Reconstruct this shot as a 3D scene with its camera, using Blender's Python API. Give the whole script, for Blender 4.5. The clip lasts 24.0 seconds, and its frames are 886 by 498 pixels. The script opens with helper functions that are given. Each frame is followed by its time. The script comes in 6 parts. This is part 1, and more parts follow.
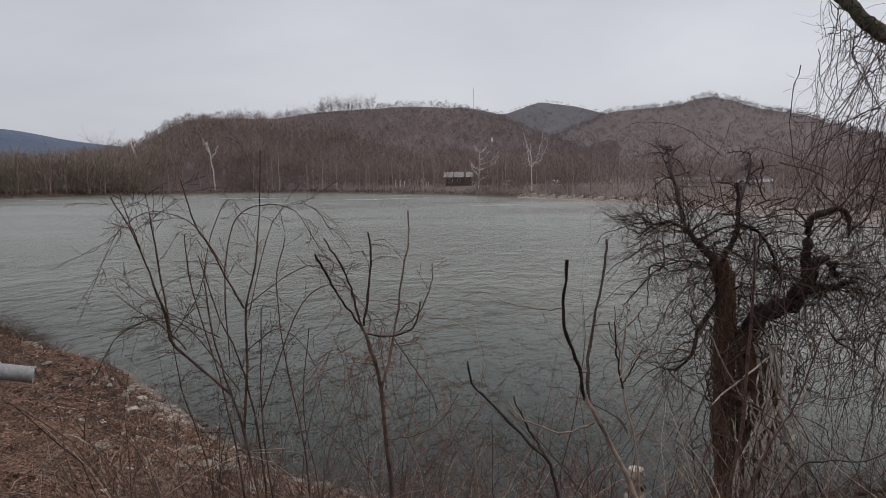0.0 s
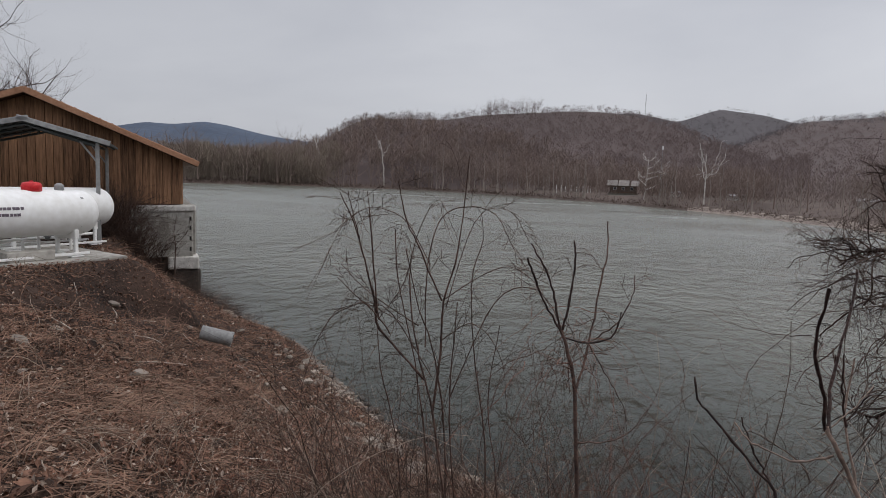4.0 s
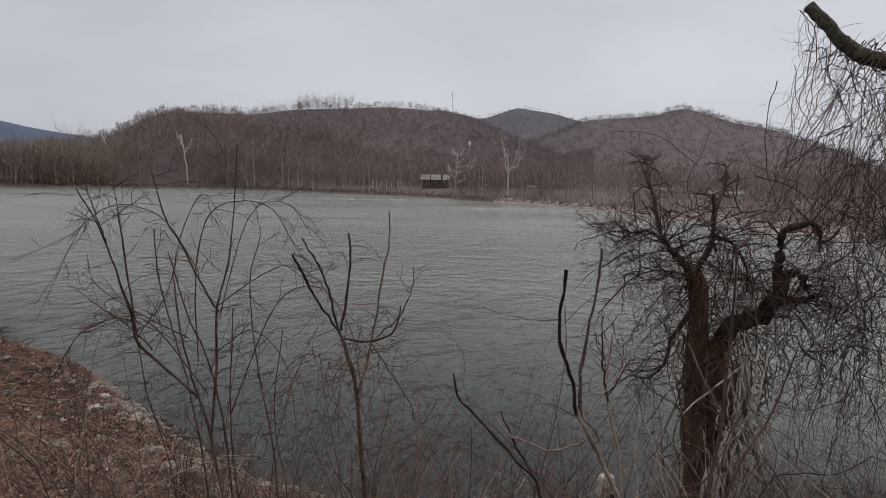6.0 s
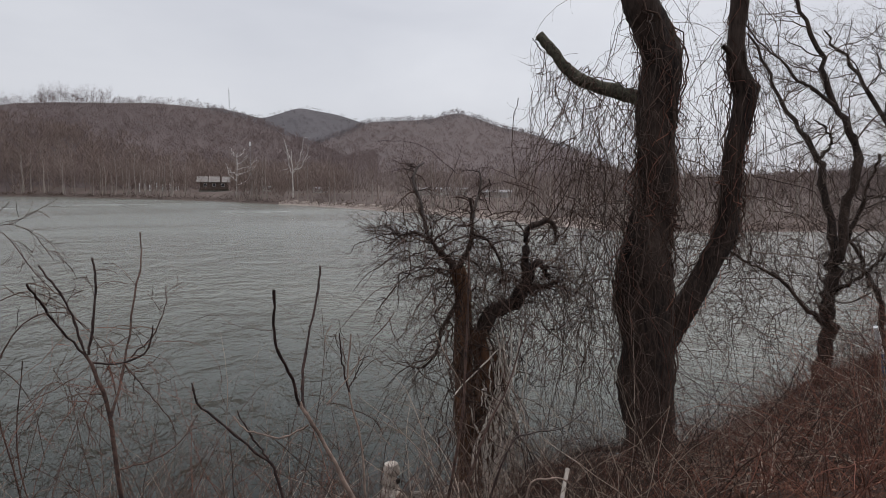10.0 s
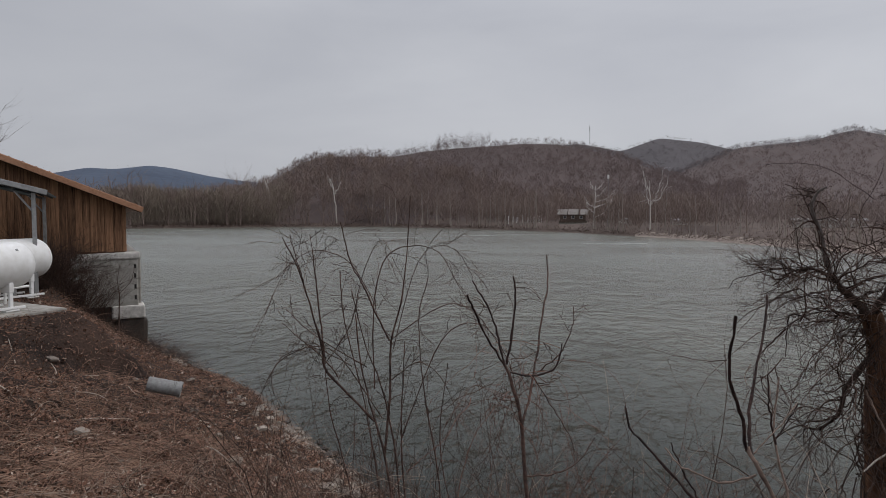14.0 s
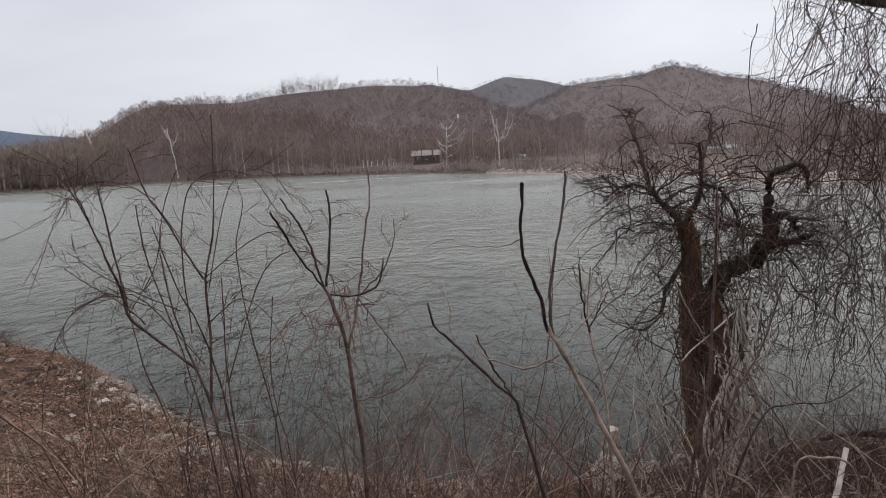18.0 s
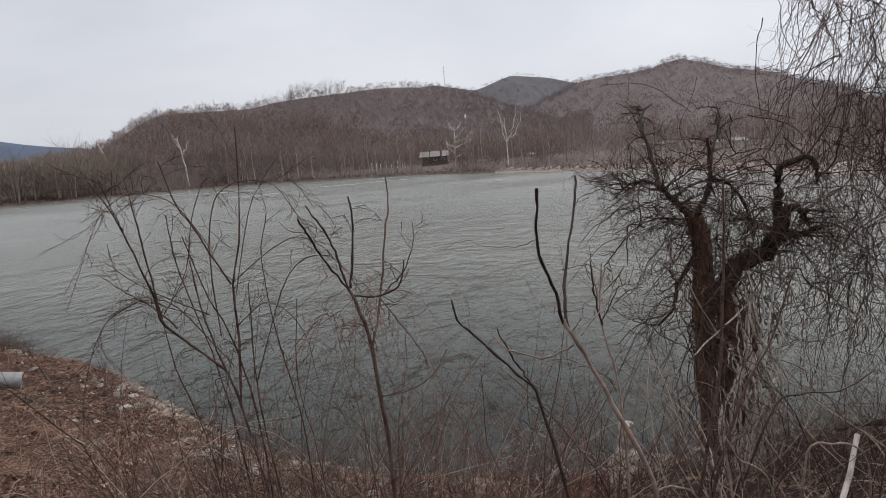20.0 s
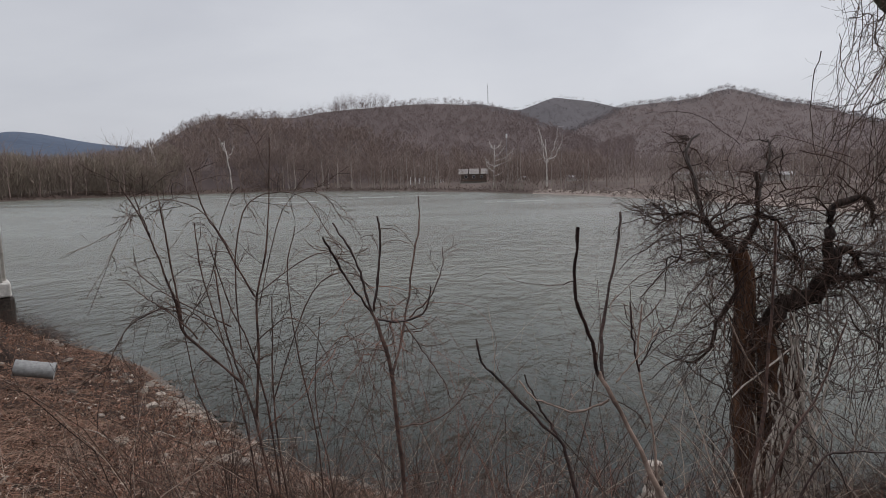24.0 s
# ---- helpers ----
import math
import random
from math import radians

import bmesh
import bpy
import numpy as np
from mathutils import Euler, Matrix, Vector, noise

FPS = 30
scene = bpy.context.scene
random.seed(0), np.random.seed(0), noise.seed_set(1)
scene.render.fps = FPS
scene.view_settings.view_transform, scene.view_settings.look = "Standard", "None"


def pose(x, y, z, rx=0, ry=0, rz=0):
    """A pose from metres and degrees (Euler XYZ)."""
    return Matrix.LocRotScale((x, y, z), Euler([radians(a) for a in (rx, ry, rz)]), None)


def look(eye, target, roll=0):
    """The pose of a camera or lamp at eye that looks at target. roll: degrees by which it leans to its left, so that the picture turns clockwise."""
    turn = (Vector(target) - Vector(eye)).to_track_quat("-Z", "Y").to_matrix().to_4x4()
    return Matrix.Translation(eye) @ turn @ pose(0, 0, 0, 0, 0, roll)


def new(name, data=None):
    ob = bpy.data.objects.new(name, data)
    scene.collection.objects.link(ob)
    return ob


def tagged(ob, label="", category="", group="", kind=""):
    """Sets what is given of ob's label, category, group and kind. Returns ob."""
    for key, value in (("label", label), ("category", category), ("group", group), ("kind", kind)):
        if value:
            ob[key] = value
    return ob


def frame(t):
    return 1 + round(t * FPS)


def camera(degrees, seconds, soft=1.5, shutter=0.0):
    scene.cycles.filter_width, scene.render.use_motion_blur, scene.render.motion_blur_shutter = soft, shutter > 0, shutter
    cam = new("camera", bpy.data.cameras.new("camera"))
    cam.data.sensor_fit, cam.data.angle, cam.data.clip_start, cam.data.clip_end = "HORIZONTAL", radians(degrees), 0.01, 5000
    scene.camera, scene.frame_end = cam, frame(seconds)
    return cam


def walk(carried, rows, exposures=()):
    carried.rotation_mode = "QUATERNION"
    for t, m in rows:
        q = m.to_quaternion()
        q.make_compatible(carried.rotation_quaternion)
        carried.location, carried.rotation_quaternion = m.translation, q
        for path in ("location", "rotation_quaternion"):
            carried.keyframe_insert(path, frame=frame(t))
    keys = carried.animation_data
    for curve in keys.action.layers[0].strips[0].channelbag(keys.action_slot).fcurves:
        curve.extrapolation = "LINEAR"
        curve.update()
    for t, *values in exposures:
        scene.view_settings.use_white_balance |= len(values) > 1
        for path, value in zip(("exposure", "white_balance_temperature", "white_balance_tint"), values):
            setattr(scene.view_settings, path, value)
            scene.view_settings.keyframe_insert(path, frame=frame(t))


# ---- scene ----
cam = camera(72.0, 24.0, soft=0.65)
PATH = [
    (0, (-0.023, 0.285, 4.679), (-0.023, 2.273, 4.458), -0.8),
    (0.5, (-0.031, 0.283, 4.68), (-0.066, 2.271, 4.461), -0.6),
    (1, (-0.054, 0.28, 4.678), (-0.137, 2.266, 4.461), -0.2),
    (1.5, (-0.074, 0.258, 4.681), (-0.223, 2.241, 4.464), 0.0),
    (2, (-0.103, 0.217, 4.681), (-0.338, 2.191, 4.46), 0.9),
    (2.5, (-0.139, 0.148, 4.688), (-0.482, 2.105, 4.461), 1.4),
    (4.5, (-0.204, 0.15, 4.697), (-0.71, 2.073, 4.483), 2.3),
    (5, (-0.163, 0.242, 4.685), (-0.535, 2.196, 4.474), 1.9),
    (5.5, (-0.104, 0.306, 4.682), (-0.283, 2.288, 4.474), 1.1),
    (6, (-0.052, 0.358, 4.676), (0.031, 2.345, 4.463), 1.1),
    (6.5, (0.003, 0.362, 4.678), (0.367, 2.316, 4.453), -0.5),
    (7, (0.028, 0.288, 4.689), (0.578, 2.196, 4.448), -0.5),
    (7.5, (0.046, 0.228, 4.712), (0.753, 2.082, 4.469), -0.4),
    (8, (0.065, 0.132, 4.732), (0.905, 1.932, 4.496), -0.5),
    (8.5, (0.059, 0.082, 4.765), (0.932, 1.867, 4.543), 0.2),
    (9, (0.068, 0.042, 4.77), (0.947, 1.826, 4.555), 0.3),
    (9.5, (0.065, 0.02, 4.767), (0.892, 1.829, 4.558), 0.2),
    (11.5, (-0.034, 0.266, 4.706), (0.325, 2.226, 4.538), 0.9),
    (12, (-0.062, 0.271, 4.706), (0.091, 2.259, 4.553), 0.5),
    (12.5, (-0.084, 0.239, 4.712), (-0.079, 2.234, 4.568), -0.1),
    (13, (-0.098, 0.196, 4.714), (-0.21, 2.188, 4.587), -0.1),
    (13.5, (-0.119, 0.145, 4.72), (-0.362, 2.127, 4.606), 0.0),
    (14, (-0.14, 0.135, 4.721), (-0.501, 2.1, 4.62), 0.0),
    (14.5, (-0.128, 0.13, 4.715), (-0.44, 2.103, 4.623), 0.2),
    (15, (-0.082, 0.193, 4.708), (-0.324, 2.177, 4.629), -0.1),
    (15.5, (-0.051, 0.281, 4.698), (-0.212, 2.273, 4.625), -0.5),
    (16, (-0.028, 0.327, 4.688), (-0.102, 2.324, 4.591), -1.1),
    (16.5, (-0.026, 0.316, 4.654), (-0.058, 2.31, 4.495), -1.6),
    (17, (-0.024, 0.328, 4.613), (-0.022, 2.316, 4.397), -2.3),
    (17.5, (-0.028, 0.281, 4.595), (0.021, 2.263, 4.333), -3.0),
    (18, (0.008, 0.318, 4.584), (0.099, 2.295, 4.291), -3.1),
    (18.5, (-0.006, 0.182, 4.596), (0.102, 2.155, 4.287), -4.3),
    (20.5, (-0.022, 0.24, 4.608), (0.011, 2.221, 4.34), -4.9),
    (21, (-0.008, 0.317, 4.614), (-0.002, 2.302, 4.37), -5.4),
    (21.5, (0.013, 0.338, 4.611), (-0.009, 2.324, 4.377), -5.5),
    (22, (0.018, 0.312, 4.601), (-0.011, 2.298, 4.374), -3.7),
    (22.5, (0.001, 0.294, 4.613), (-0.023, 2.28, 4.381), -3.0),
    (23, (0.015, 0.308, 4.608), (-0.01, 2.295, 4.378), -2.3),
    (23.5, (0.017, 0.344, 4.617), (-0.021, 2.331, 4.389), -1.9),
    (24, (-0.006, 0.322, 4.624), (-0.057, 2.308, 4.395), -1.5),
]
walk(cam, [(t, look(eye, target, roll)) for t, eye, target, roll in PATH], [(0.0, 0.02), (2.0, 0.0), (4.5, -0.08), (5.0, -0.08), (6.0, -0.04), (8.0, 0.17), (9.5, 0.13), (12.0, 0.08), (13.0, -0.07), (14.0, -0.24), (15.5, -0.24), (16.0, -0.2), (17.0, -0.06), (18.0, 0.38), (18.5, 0.38), (20.5, 0.26), (21.0, 0.22), (22.0, -0.06), (23.0, 0.0), (24.0, 0.05)])

# ---- world, light ----
SUN_AZ, SUN_EL = radians(70), radians(48)
world = bpy.data.worlds.new("overcast")
scene.world = world
world.use_nodes = True
wn = world.node_tree
wn.nodes.clear()


def wnode(kind, **values):
    n = wn.nodes.new(kind)
    for key, v in values.items():
        n.inputs[key].default_value = v
    return n


sky = wn.nodes.new("ShaderNodeTexSky")
sky.sky_type, sky.sun_disc = "NISHITA", False
sky.sun_elevation, sky.sun_rotation = SUN_EL, SUN_AZ
sky.air_density, sky.dust_density = 1.0, 4.0
dim = wn.nodes.new("ShaderNodeVectorMath")
dim.operation, dim.inputs[3].default_value = "SCALE", 0.09
wn.links.new(sky.outputs[0], dim.inputs[0])
tc = wn.nodes.new("ShaderNodeTexCoord")
mp = wn.nodes.new("ShaderNodeMapping")
mp.inputs["Scale"].default_value = (1.0, 1.0, 3.4)
wn.links.new(tc.outputs["Generated"], mp.inputs[0])
cloud = wnode("ShaderNodeTexNoise", Scale=1.7, Detail=5.0, Roughness=0.5, Distortion=0.3)
wn.links.new(mp.outputs[0], cloud.inputs["Vector"])
ramp = wn.nodes.new("ShaderNodeValToRGB")
ramp.color_ramp.elements[0].position, ramp.color_ramp.elements[0].color = 0.30, (0.540, 0.556, 0.615, 1)
ramp.color_ramp.elements[1].position, ramp.color_ramp.elements[1].color = 0.70, (0.678, 0.692, 0.742, 1)
wn.links.new(cloud.outputs[0], ramp.inputs[0])
mixw = wn.nodes.new("ShaderNodeMixRGB")
mixw.inputs[0].default_value = 0.90
wn.links.new(dim.outputs[0], mixw.inputs[1])
wn.links.new(ramp.outputs[0], mixw.inputs[2])
# an overcast sky is brightest overhead
sep = wn.nodes.new("ShaderNodeSeparateXYZ")
wn.links.new(tc.outputs["Generated"], sep.inputs[0])
lift = wnode("ShaderNodeMapRange")
lift.interpolation_type = "SMOOTHSTEP"
for key, v in (("From Min", 0.27), ("From Max", 0.78), ("To Min", 1.0), ("To Max", 2.3)):
    lift.inputs[key].default_value = v
wn.links.new(sep.outputs["Z"], lift.inputs["Value"])
# and brighter on the side of the veiled sun
side = wn.nodes.new("ShaderNodeVectorMath")
side.operation, side.inputs[1].default_value = "DOT_PRODUCT", (math.sin(SUN_AZ), math.cos(SUN_AZ), 0.0)
wn.links.new(tc.outputs["Generated"], side.inputs[0])
veil = wnode("ShaderNodeMapRange")
for key, v in (("From Min", -0.6), ("From Max", 1.0), ("To Min", 0.87), ("To Max", 1.05)):
    veil.inputs[key].default_value = v
wn.links.new(side.outputs["Value"], veil.inputs["Value"])
both = wn.nodes.new("ShaderNodeMath")
both.operation = "MULTIPLY"
wn.links.new(lift.outputs[0], both.inputs[0])
wn.links.new(veil.outputs[0], both.inputs[1])
bg = wnode("ShaderNodeBackground", Strength=1.0)
wn.links.new(mixw.outputs[0], bg.inputs[0])
wn.links.new(both.outputs[0], bg.inputs[1])
wo = wn.nodes.new("ShaderNodeOutputWorld")
wn.links.new(bg.outputs[0], wo.inputs[0])

sun = new("sun", bpy.data.lights.new("sun", "SUN"))
sun.data.energy, sun.data.angle, sun.data.color = 0.55, radians(25), (1.0, 0.96, 0.90)
sun.matrix_world = look((60 * math.sin(SUN_AZ), 60 * math.cos(SUN_AZ), 60 * math.tan(SUN_EL)), (0, 0, 0))

# ---- materials ----
def material(name, dark, light, scale=8.0, rough=0.9, bump=0.3, island=0.0, stretch=(1, 1, 1), fine=6.0, metal=0.0, objvar=0.0):
    """Two noises (broad and fine) blend dark into light; island or objvar varies piece by piece."""
    m = bpy.data.materials.new(name)
    m.use_nodes = True
    nt = m.node_tree
    p = nt.nodes["Principled BSDF"]
    p.inputs["Roughness"].default_value, p.inputs["Metallic"].default_value = rough, metal
    p.inputs["Specular IOR Level"].default_value = 0.25
    co = nt.nodes.new("ShaderNodeTexCoord")
    mm = nt.nodes.new("ShaderNodeMapping")
    mm.inputs["Scale"].default_value = stretch
    nt.links.new(co.outputs["Object"], mm.inputs[0])
    n1, n2 = nt.nodes.new("ShaderNodeTexNoise"), nt.nodes.new("ShaderNodeTexNoise")
    for n, s in ((n1, scale), (n2, scale * fine)):
        n.inputs["Scale"].default_value, n.inputs["Detail"].default_value = s, 5.0
        nt.links.new(mm.outputs[0], n.inputs["Vector"])
    add = nt.nodes.new("ShaderNodeMath")
    add.operation = "ADD"
    nt.links.new(n1.outputs[0], add.inputs[0])
    nt.links.new(n2.outputs[0], add.inputs[1])
    last = add
    for amount, kind, out in ((island, "ShaderNodeNewGeometry", "Random Per Island"), (objvar, "ShaderNodeObjectInfo", "Random")):
        if amount:
            g = nt.nodes.new(kind)
            a = nt.nodes.new("ShaderNodeMath")
            a.operation, a.inputs[1].default_value = "MULTIPLY_ADD", amount
            nt.links.new(g.outputs[out], a.inputs[0])
            nt.links.new(last.outputs[0], a.inputs[2])
            last = a
    r = nt.nodes.new("ShaderNodeMapRange")
    r.inputs["From Min"].default_value, r.inputs["From Max"].default_value = 0.72, 1.28 + island + objvar
    nt.links.new(last.outputs[0], r.inputs["Value"])
    mix = nt.nodes.new("ShaderNodeMixRGB")
    mix.inputs[1].default_value, mix.inputs[2].default_value = (*dark, 1), (*light, 1)
    nt.links.new(r.outputs[0], mix.inputs[0])
    nt.links.new(mix.outputs[0], p.inputs["Base Color"])
    if bump:
        b = nt.nodes.new("ShaderNodeBump")
        b.inputs["Strength"].default_value, b.inputs["Distance"].default_value = bump, 0.02
        nt.links.new(n2.outputs[0], b.inputs["Height"])
        nt.links.new(b.outputs[0], p.inputs["Normal"])
    return m


LITTER = material("leaf_litter", (0.010, 0.006, 0.0045), (0.060, 0.036, 0.026), 1.2, 0.95, 0.8, fine=18)
LEAF = material("dead_leaves", (0.008, 0.004, 0.003), (0.27, 0.145, 0.098), 3.0, 0.85, 0.2, island=1.6)
STRAW = material("dry_stalks", (0.014, 0.007, 0.005), (0.38, 0.235, 0.165), 3.0, 0.85, 0.1, island=1.4)
SAND = material("pale_river_gravel", (0.16, 0.125, 0.105), (0.34, 0.28, 0.24), 0.6, 0.9, 0.3)
MUD = material("river_mud", (0.06, 0.05, 0.042), (0.14, 0.12, 0.10), 2.0, 0.7, 0.5)
FLOOR_FAR = material("forest_floor", (0.070, 0.051, 0.043), (0.14, 0.105, 0.088), 0.05, 0.95, 0.0, fine=12)
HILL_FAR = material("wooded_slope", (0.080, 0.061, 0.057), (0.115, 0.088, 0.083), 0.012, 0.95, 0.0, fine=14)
# distance haze is painted into these two base colours, greyer then bluer
HILL_HAZE = material("haze_tinted_slope", (0.068, 0.061, 0.064), (0.092, 0.082, 0.086), 0.006, 0.95, 0.0, fine=14)
HILL_BLUE_HAZE = material("haze_blue_ridge", (0.050, 0.065, 0.096), (0.074, 0.093, 0.130), 0.003, 1.0, 0.0, fine=10)
BANK_TRUNK = material("bank_tree_bark", (0.17, 0.142, 0.125), (0.40, 0.345, 0.30), 0.05, 0.95, 0.0, island=1.0, objvar=0.3)
TWIG_FAR = material("far_twigs", (0.135, 0.101, 0.087), (0.25, 0.187, 0.161), 0.05, 0.95, 0.0, island=1.0)
TWIG_HILL = material("hill_twigs", (0.160, 0.123, 0.116), (0.200, 0.154, 0.145), 0.02, 0.95, 0.0, island=1.0)
TWIG_PALE = material("pale_far_twigs", (0.155, 0.122, 0.110), (0.26, 0.205, 0.185), 0.05, 0.95, 0.0, island=1.0)
TRUNK_GREY = material("grey_far_trunks", (0.10, 0.078, 0.068), (0.38, 0.315, 0.275), 0.05, 0.95, 0.0, island=1.4)
TWIG_OLIVE = material("olive_twigs", (0.175, 0.142, 0.112), (0.26, 0.212, 0.168), 0.05, 0.95, 0.0, island=0.9)
# twig colour greyed by painted distance haze
TWIG_HAZE = material("haze_tinted_twigs", (0.128, 0.114, 0.118), (0.158, 0.141, 0.146), 0.02, 0.95, 0.0, island=0.8)
PALE_BARK = material("pale_sycamore_bark", (0.30, 0.27, 0.24), (0.74, 0.70, 0.65), 0.8, 0.85, 0.2, fine=5)
DARK_BARK = material("dark_bark", (0.010, 0.007, 0.006), (0.060, 0.041, 0.032), 3.0, 0.95, 1.0, stretch=(1, 1, 0.22), fine=7)
GREY_BARK = material("grey_bark", (0.050, 0.042, 0.038), (0.17, 0.145, 0.13), 3.0, 0.95, 1.0, stretch=(1, 1, 0.25), fine=7)
STUMP_BARK = material("rotten_brown_bark", (0.016, 0.008, 0.005), (0.21, 0.105, 0.058), 2.5, 0.95, 1.0, stretch=(1, 1, 0.25), fine=7)
MOSS_BARK = material("mossy_bark", (0.030, 0.028, 0.020), (0.115, 0.106, 0.076), 4.0, 0.95, 1.0, fine=5)
TWIG_GREY = material("grey_brown_twigs", (0.03, 0.023, 0.019), (0.17, 0.13, 0.108), 4.0, 0.9, 0.2, island=1.0)
VINE = material("vine", (0.012, 0.008, 0.006), (0.112, 0.071, 0.054), 4.0, 0.9, 0.2, island=1.0)
CHIP = material("bleached_leaves", (0.14, 0.10, 0.078), (0.52, 0.42, 0.34), 3.0, 0.85, 0.1, island=1.2)
VINE_DARK = material("dark_vine", (0.008, 0.005, 0.004), (0.082, 0.047, 0.034), 4.0, 0.9, 0.2, island=1.0)
VINE_MID = material("brown_vine", (0.012, 0.008, 0.006), (0.105, 0.067, 0.050), 4.0, 0.9, 0.2, island=1.0)
VINE_LIGHT = material("pale_vine", (0.12, 0.085, 0.065), (0.42, 0.33, 0.26), 4.0, 0.85, 0.2, island=1.0)
STEM = material("sapling_bark", (0.020, 0.012, 0.010), (0.12, 0.070, 0.053), 14.0, 0.75, 0.4, fine=5)
STEM_DARK = material("dark_sapling_bark", (0.014, 0.009, 0.008), (0.06, 0.034, 0.028), 14.0, 0.7, 0.5, fine=5)
STEM_PALE = material("pale_stem_bark", (0.10, 0.07, 0.055), (0.27, 0.195, 0.155), 12.0, 0.8, 0.4, fine=5)
CANE = material("red_brown_canes", (0.007, 0.003, 0.002), (0.225, 0.094, 0.062), 3.0, 0.85, 0.1, island=1.5)
STONE = material("limestone", (0.10, 0.08, 0.068), (0.32, 0.275, 0.23), 3.0, 0.9, 0.6, objvar=0.4)
RUBBLE = material("limestone_chips", (0.06, 0.047, 0.038), (0.38, 0.325, 0.27), 3.0, 0.9, 0.4, island=0.9)
WET_STONE = material("wet_stone", (0.018, 0.015, 0.012), (0.085, 0.07, 0.058), 3.0, 0.5, 0.6, objvar=0.4)
CONCRETE = material("weathered_concrete", (0.20, 0.185, 0.165), (0.42, 0.40, 0.36), 0.9, 0.9, 0.5, fine=8)
CONCRETE_PALE = material("pale_concrete", (0.34, 0.32, 0.29), (0.62, 0.59, 0.55), 1.2, 0.9, 0.5, fine=8)
PLANK = material("weathered_brown_plank", (0.028, 0.013, 0.007), (0.40, 0.215, 0.118), 4.5, 0.8, 0.6, stretch=(3, 3, 0.14), fine=5, objvar=0.4)
PLANK_DARK = material("dark_plank", (0.05, 0.025, 0.014), (0.15, 0.075, 0.04), 2.2, 0.85, 0.5, stretch=(3, 3, 0.2), fine=7, objvar=0.5)
ROOF_EDGE = material("orange_brown_fascia", (0.25, 0.125, 0.07), (0.40, 0.215, 0.13), 2.0, 0.6, 0.2)
ROOF_METAL = material("brown_metal_roof", (0.20, 0.09, 0.05), (0.30, 0.15, 0.085), 1.0, 0.5, 0.1, metal=0.2)
GREY_METAL = material("grey_sheet_metal", (0.20, 0.20, 0.20), (0.36, 0.36, 0.35), 1.5, 0.55, 0.1, metal=0.4)
DARK_METAL = material("dark_corrugated_sheet", (0.055, 0.065, 0.065), (0.11, 0.12, 0.12), 1.5, 0.6, 0.2, metal=0.3)
TANK_WHITE = material("white_tank_paint", (0.66, 0.65, 0.62), (0.80, 0.80, 0.79), 1.1, 0.42, 0.05)
RED = material("red_cap_paint", (0.42, 0.015, 0.02), (0.60, 0.03, 0.035), 6.0, 0.4, 0.05)
INK = material("dark_lettering", (0.09, 0.07, 0.09), (0.16, 0.13, 0.15), 6.0, 0.6, 0.0)
PIPE_GREY = material("grey_pipe", (0.15, 0.147, 0.14), (0.27, 0.268, 0.26), 3.0, 0.6, 0.2)
# near-black colour that paints the shade inside holes
HOLE_SHADE = material("painted_hole_shade", (0.012, 0.011, 0.010), (0.03, 0.027, 0.025), 3.0, 0.9, 0.1)
WHITE_PAINT = material("white_paint", (0.62, 0.61, 0.60), (0.80, 0.80, 0.79), 2.0, 0.6, 0.05)
BLUE_PAINT = material("blue_paint", (0.04, 0.09, 0.22), (0.07, 0.14, 0.32), 2.0, 0.6, 0.05)
OLD_SHINGLE = material("grey_brown_shingles", (0.13, 0.115, 0.105), (0.26, 0.235, 0.215), 0.8, 0.9, 0.3)
HOUSE_WALL = material("dark_log_wall", (0.06, 0.045, 0.037), (0.15, 0.115, 0.095), 1.0, 0.9, 0.3, stretch=(1, 1, 3))
GLASS = material("dark_window_glass", (0.02, 0.024, 0.028), (0.04, 0.045, 0.05), 1.0, 0.1, 0.0)
DRIFT = material("bleached_driftwood", (0.28, 0.235, 0.195), (0.60, 0.53, 0.46), 5.0, 0.85, 0.4, stretch=(1, 1, 0.3))


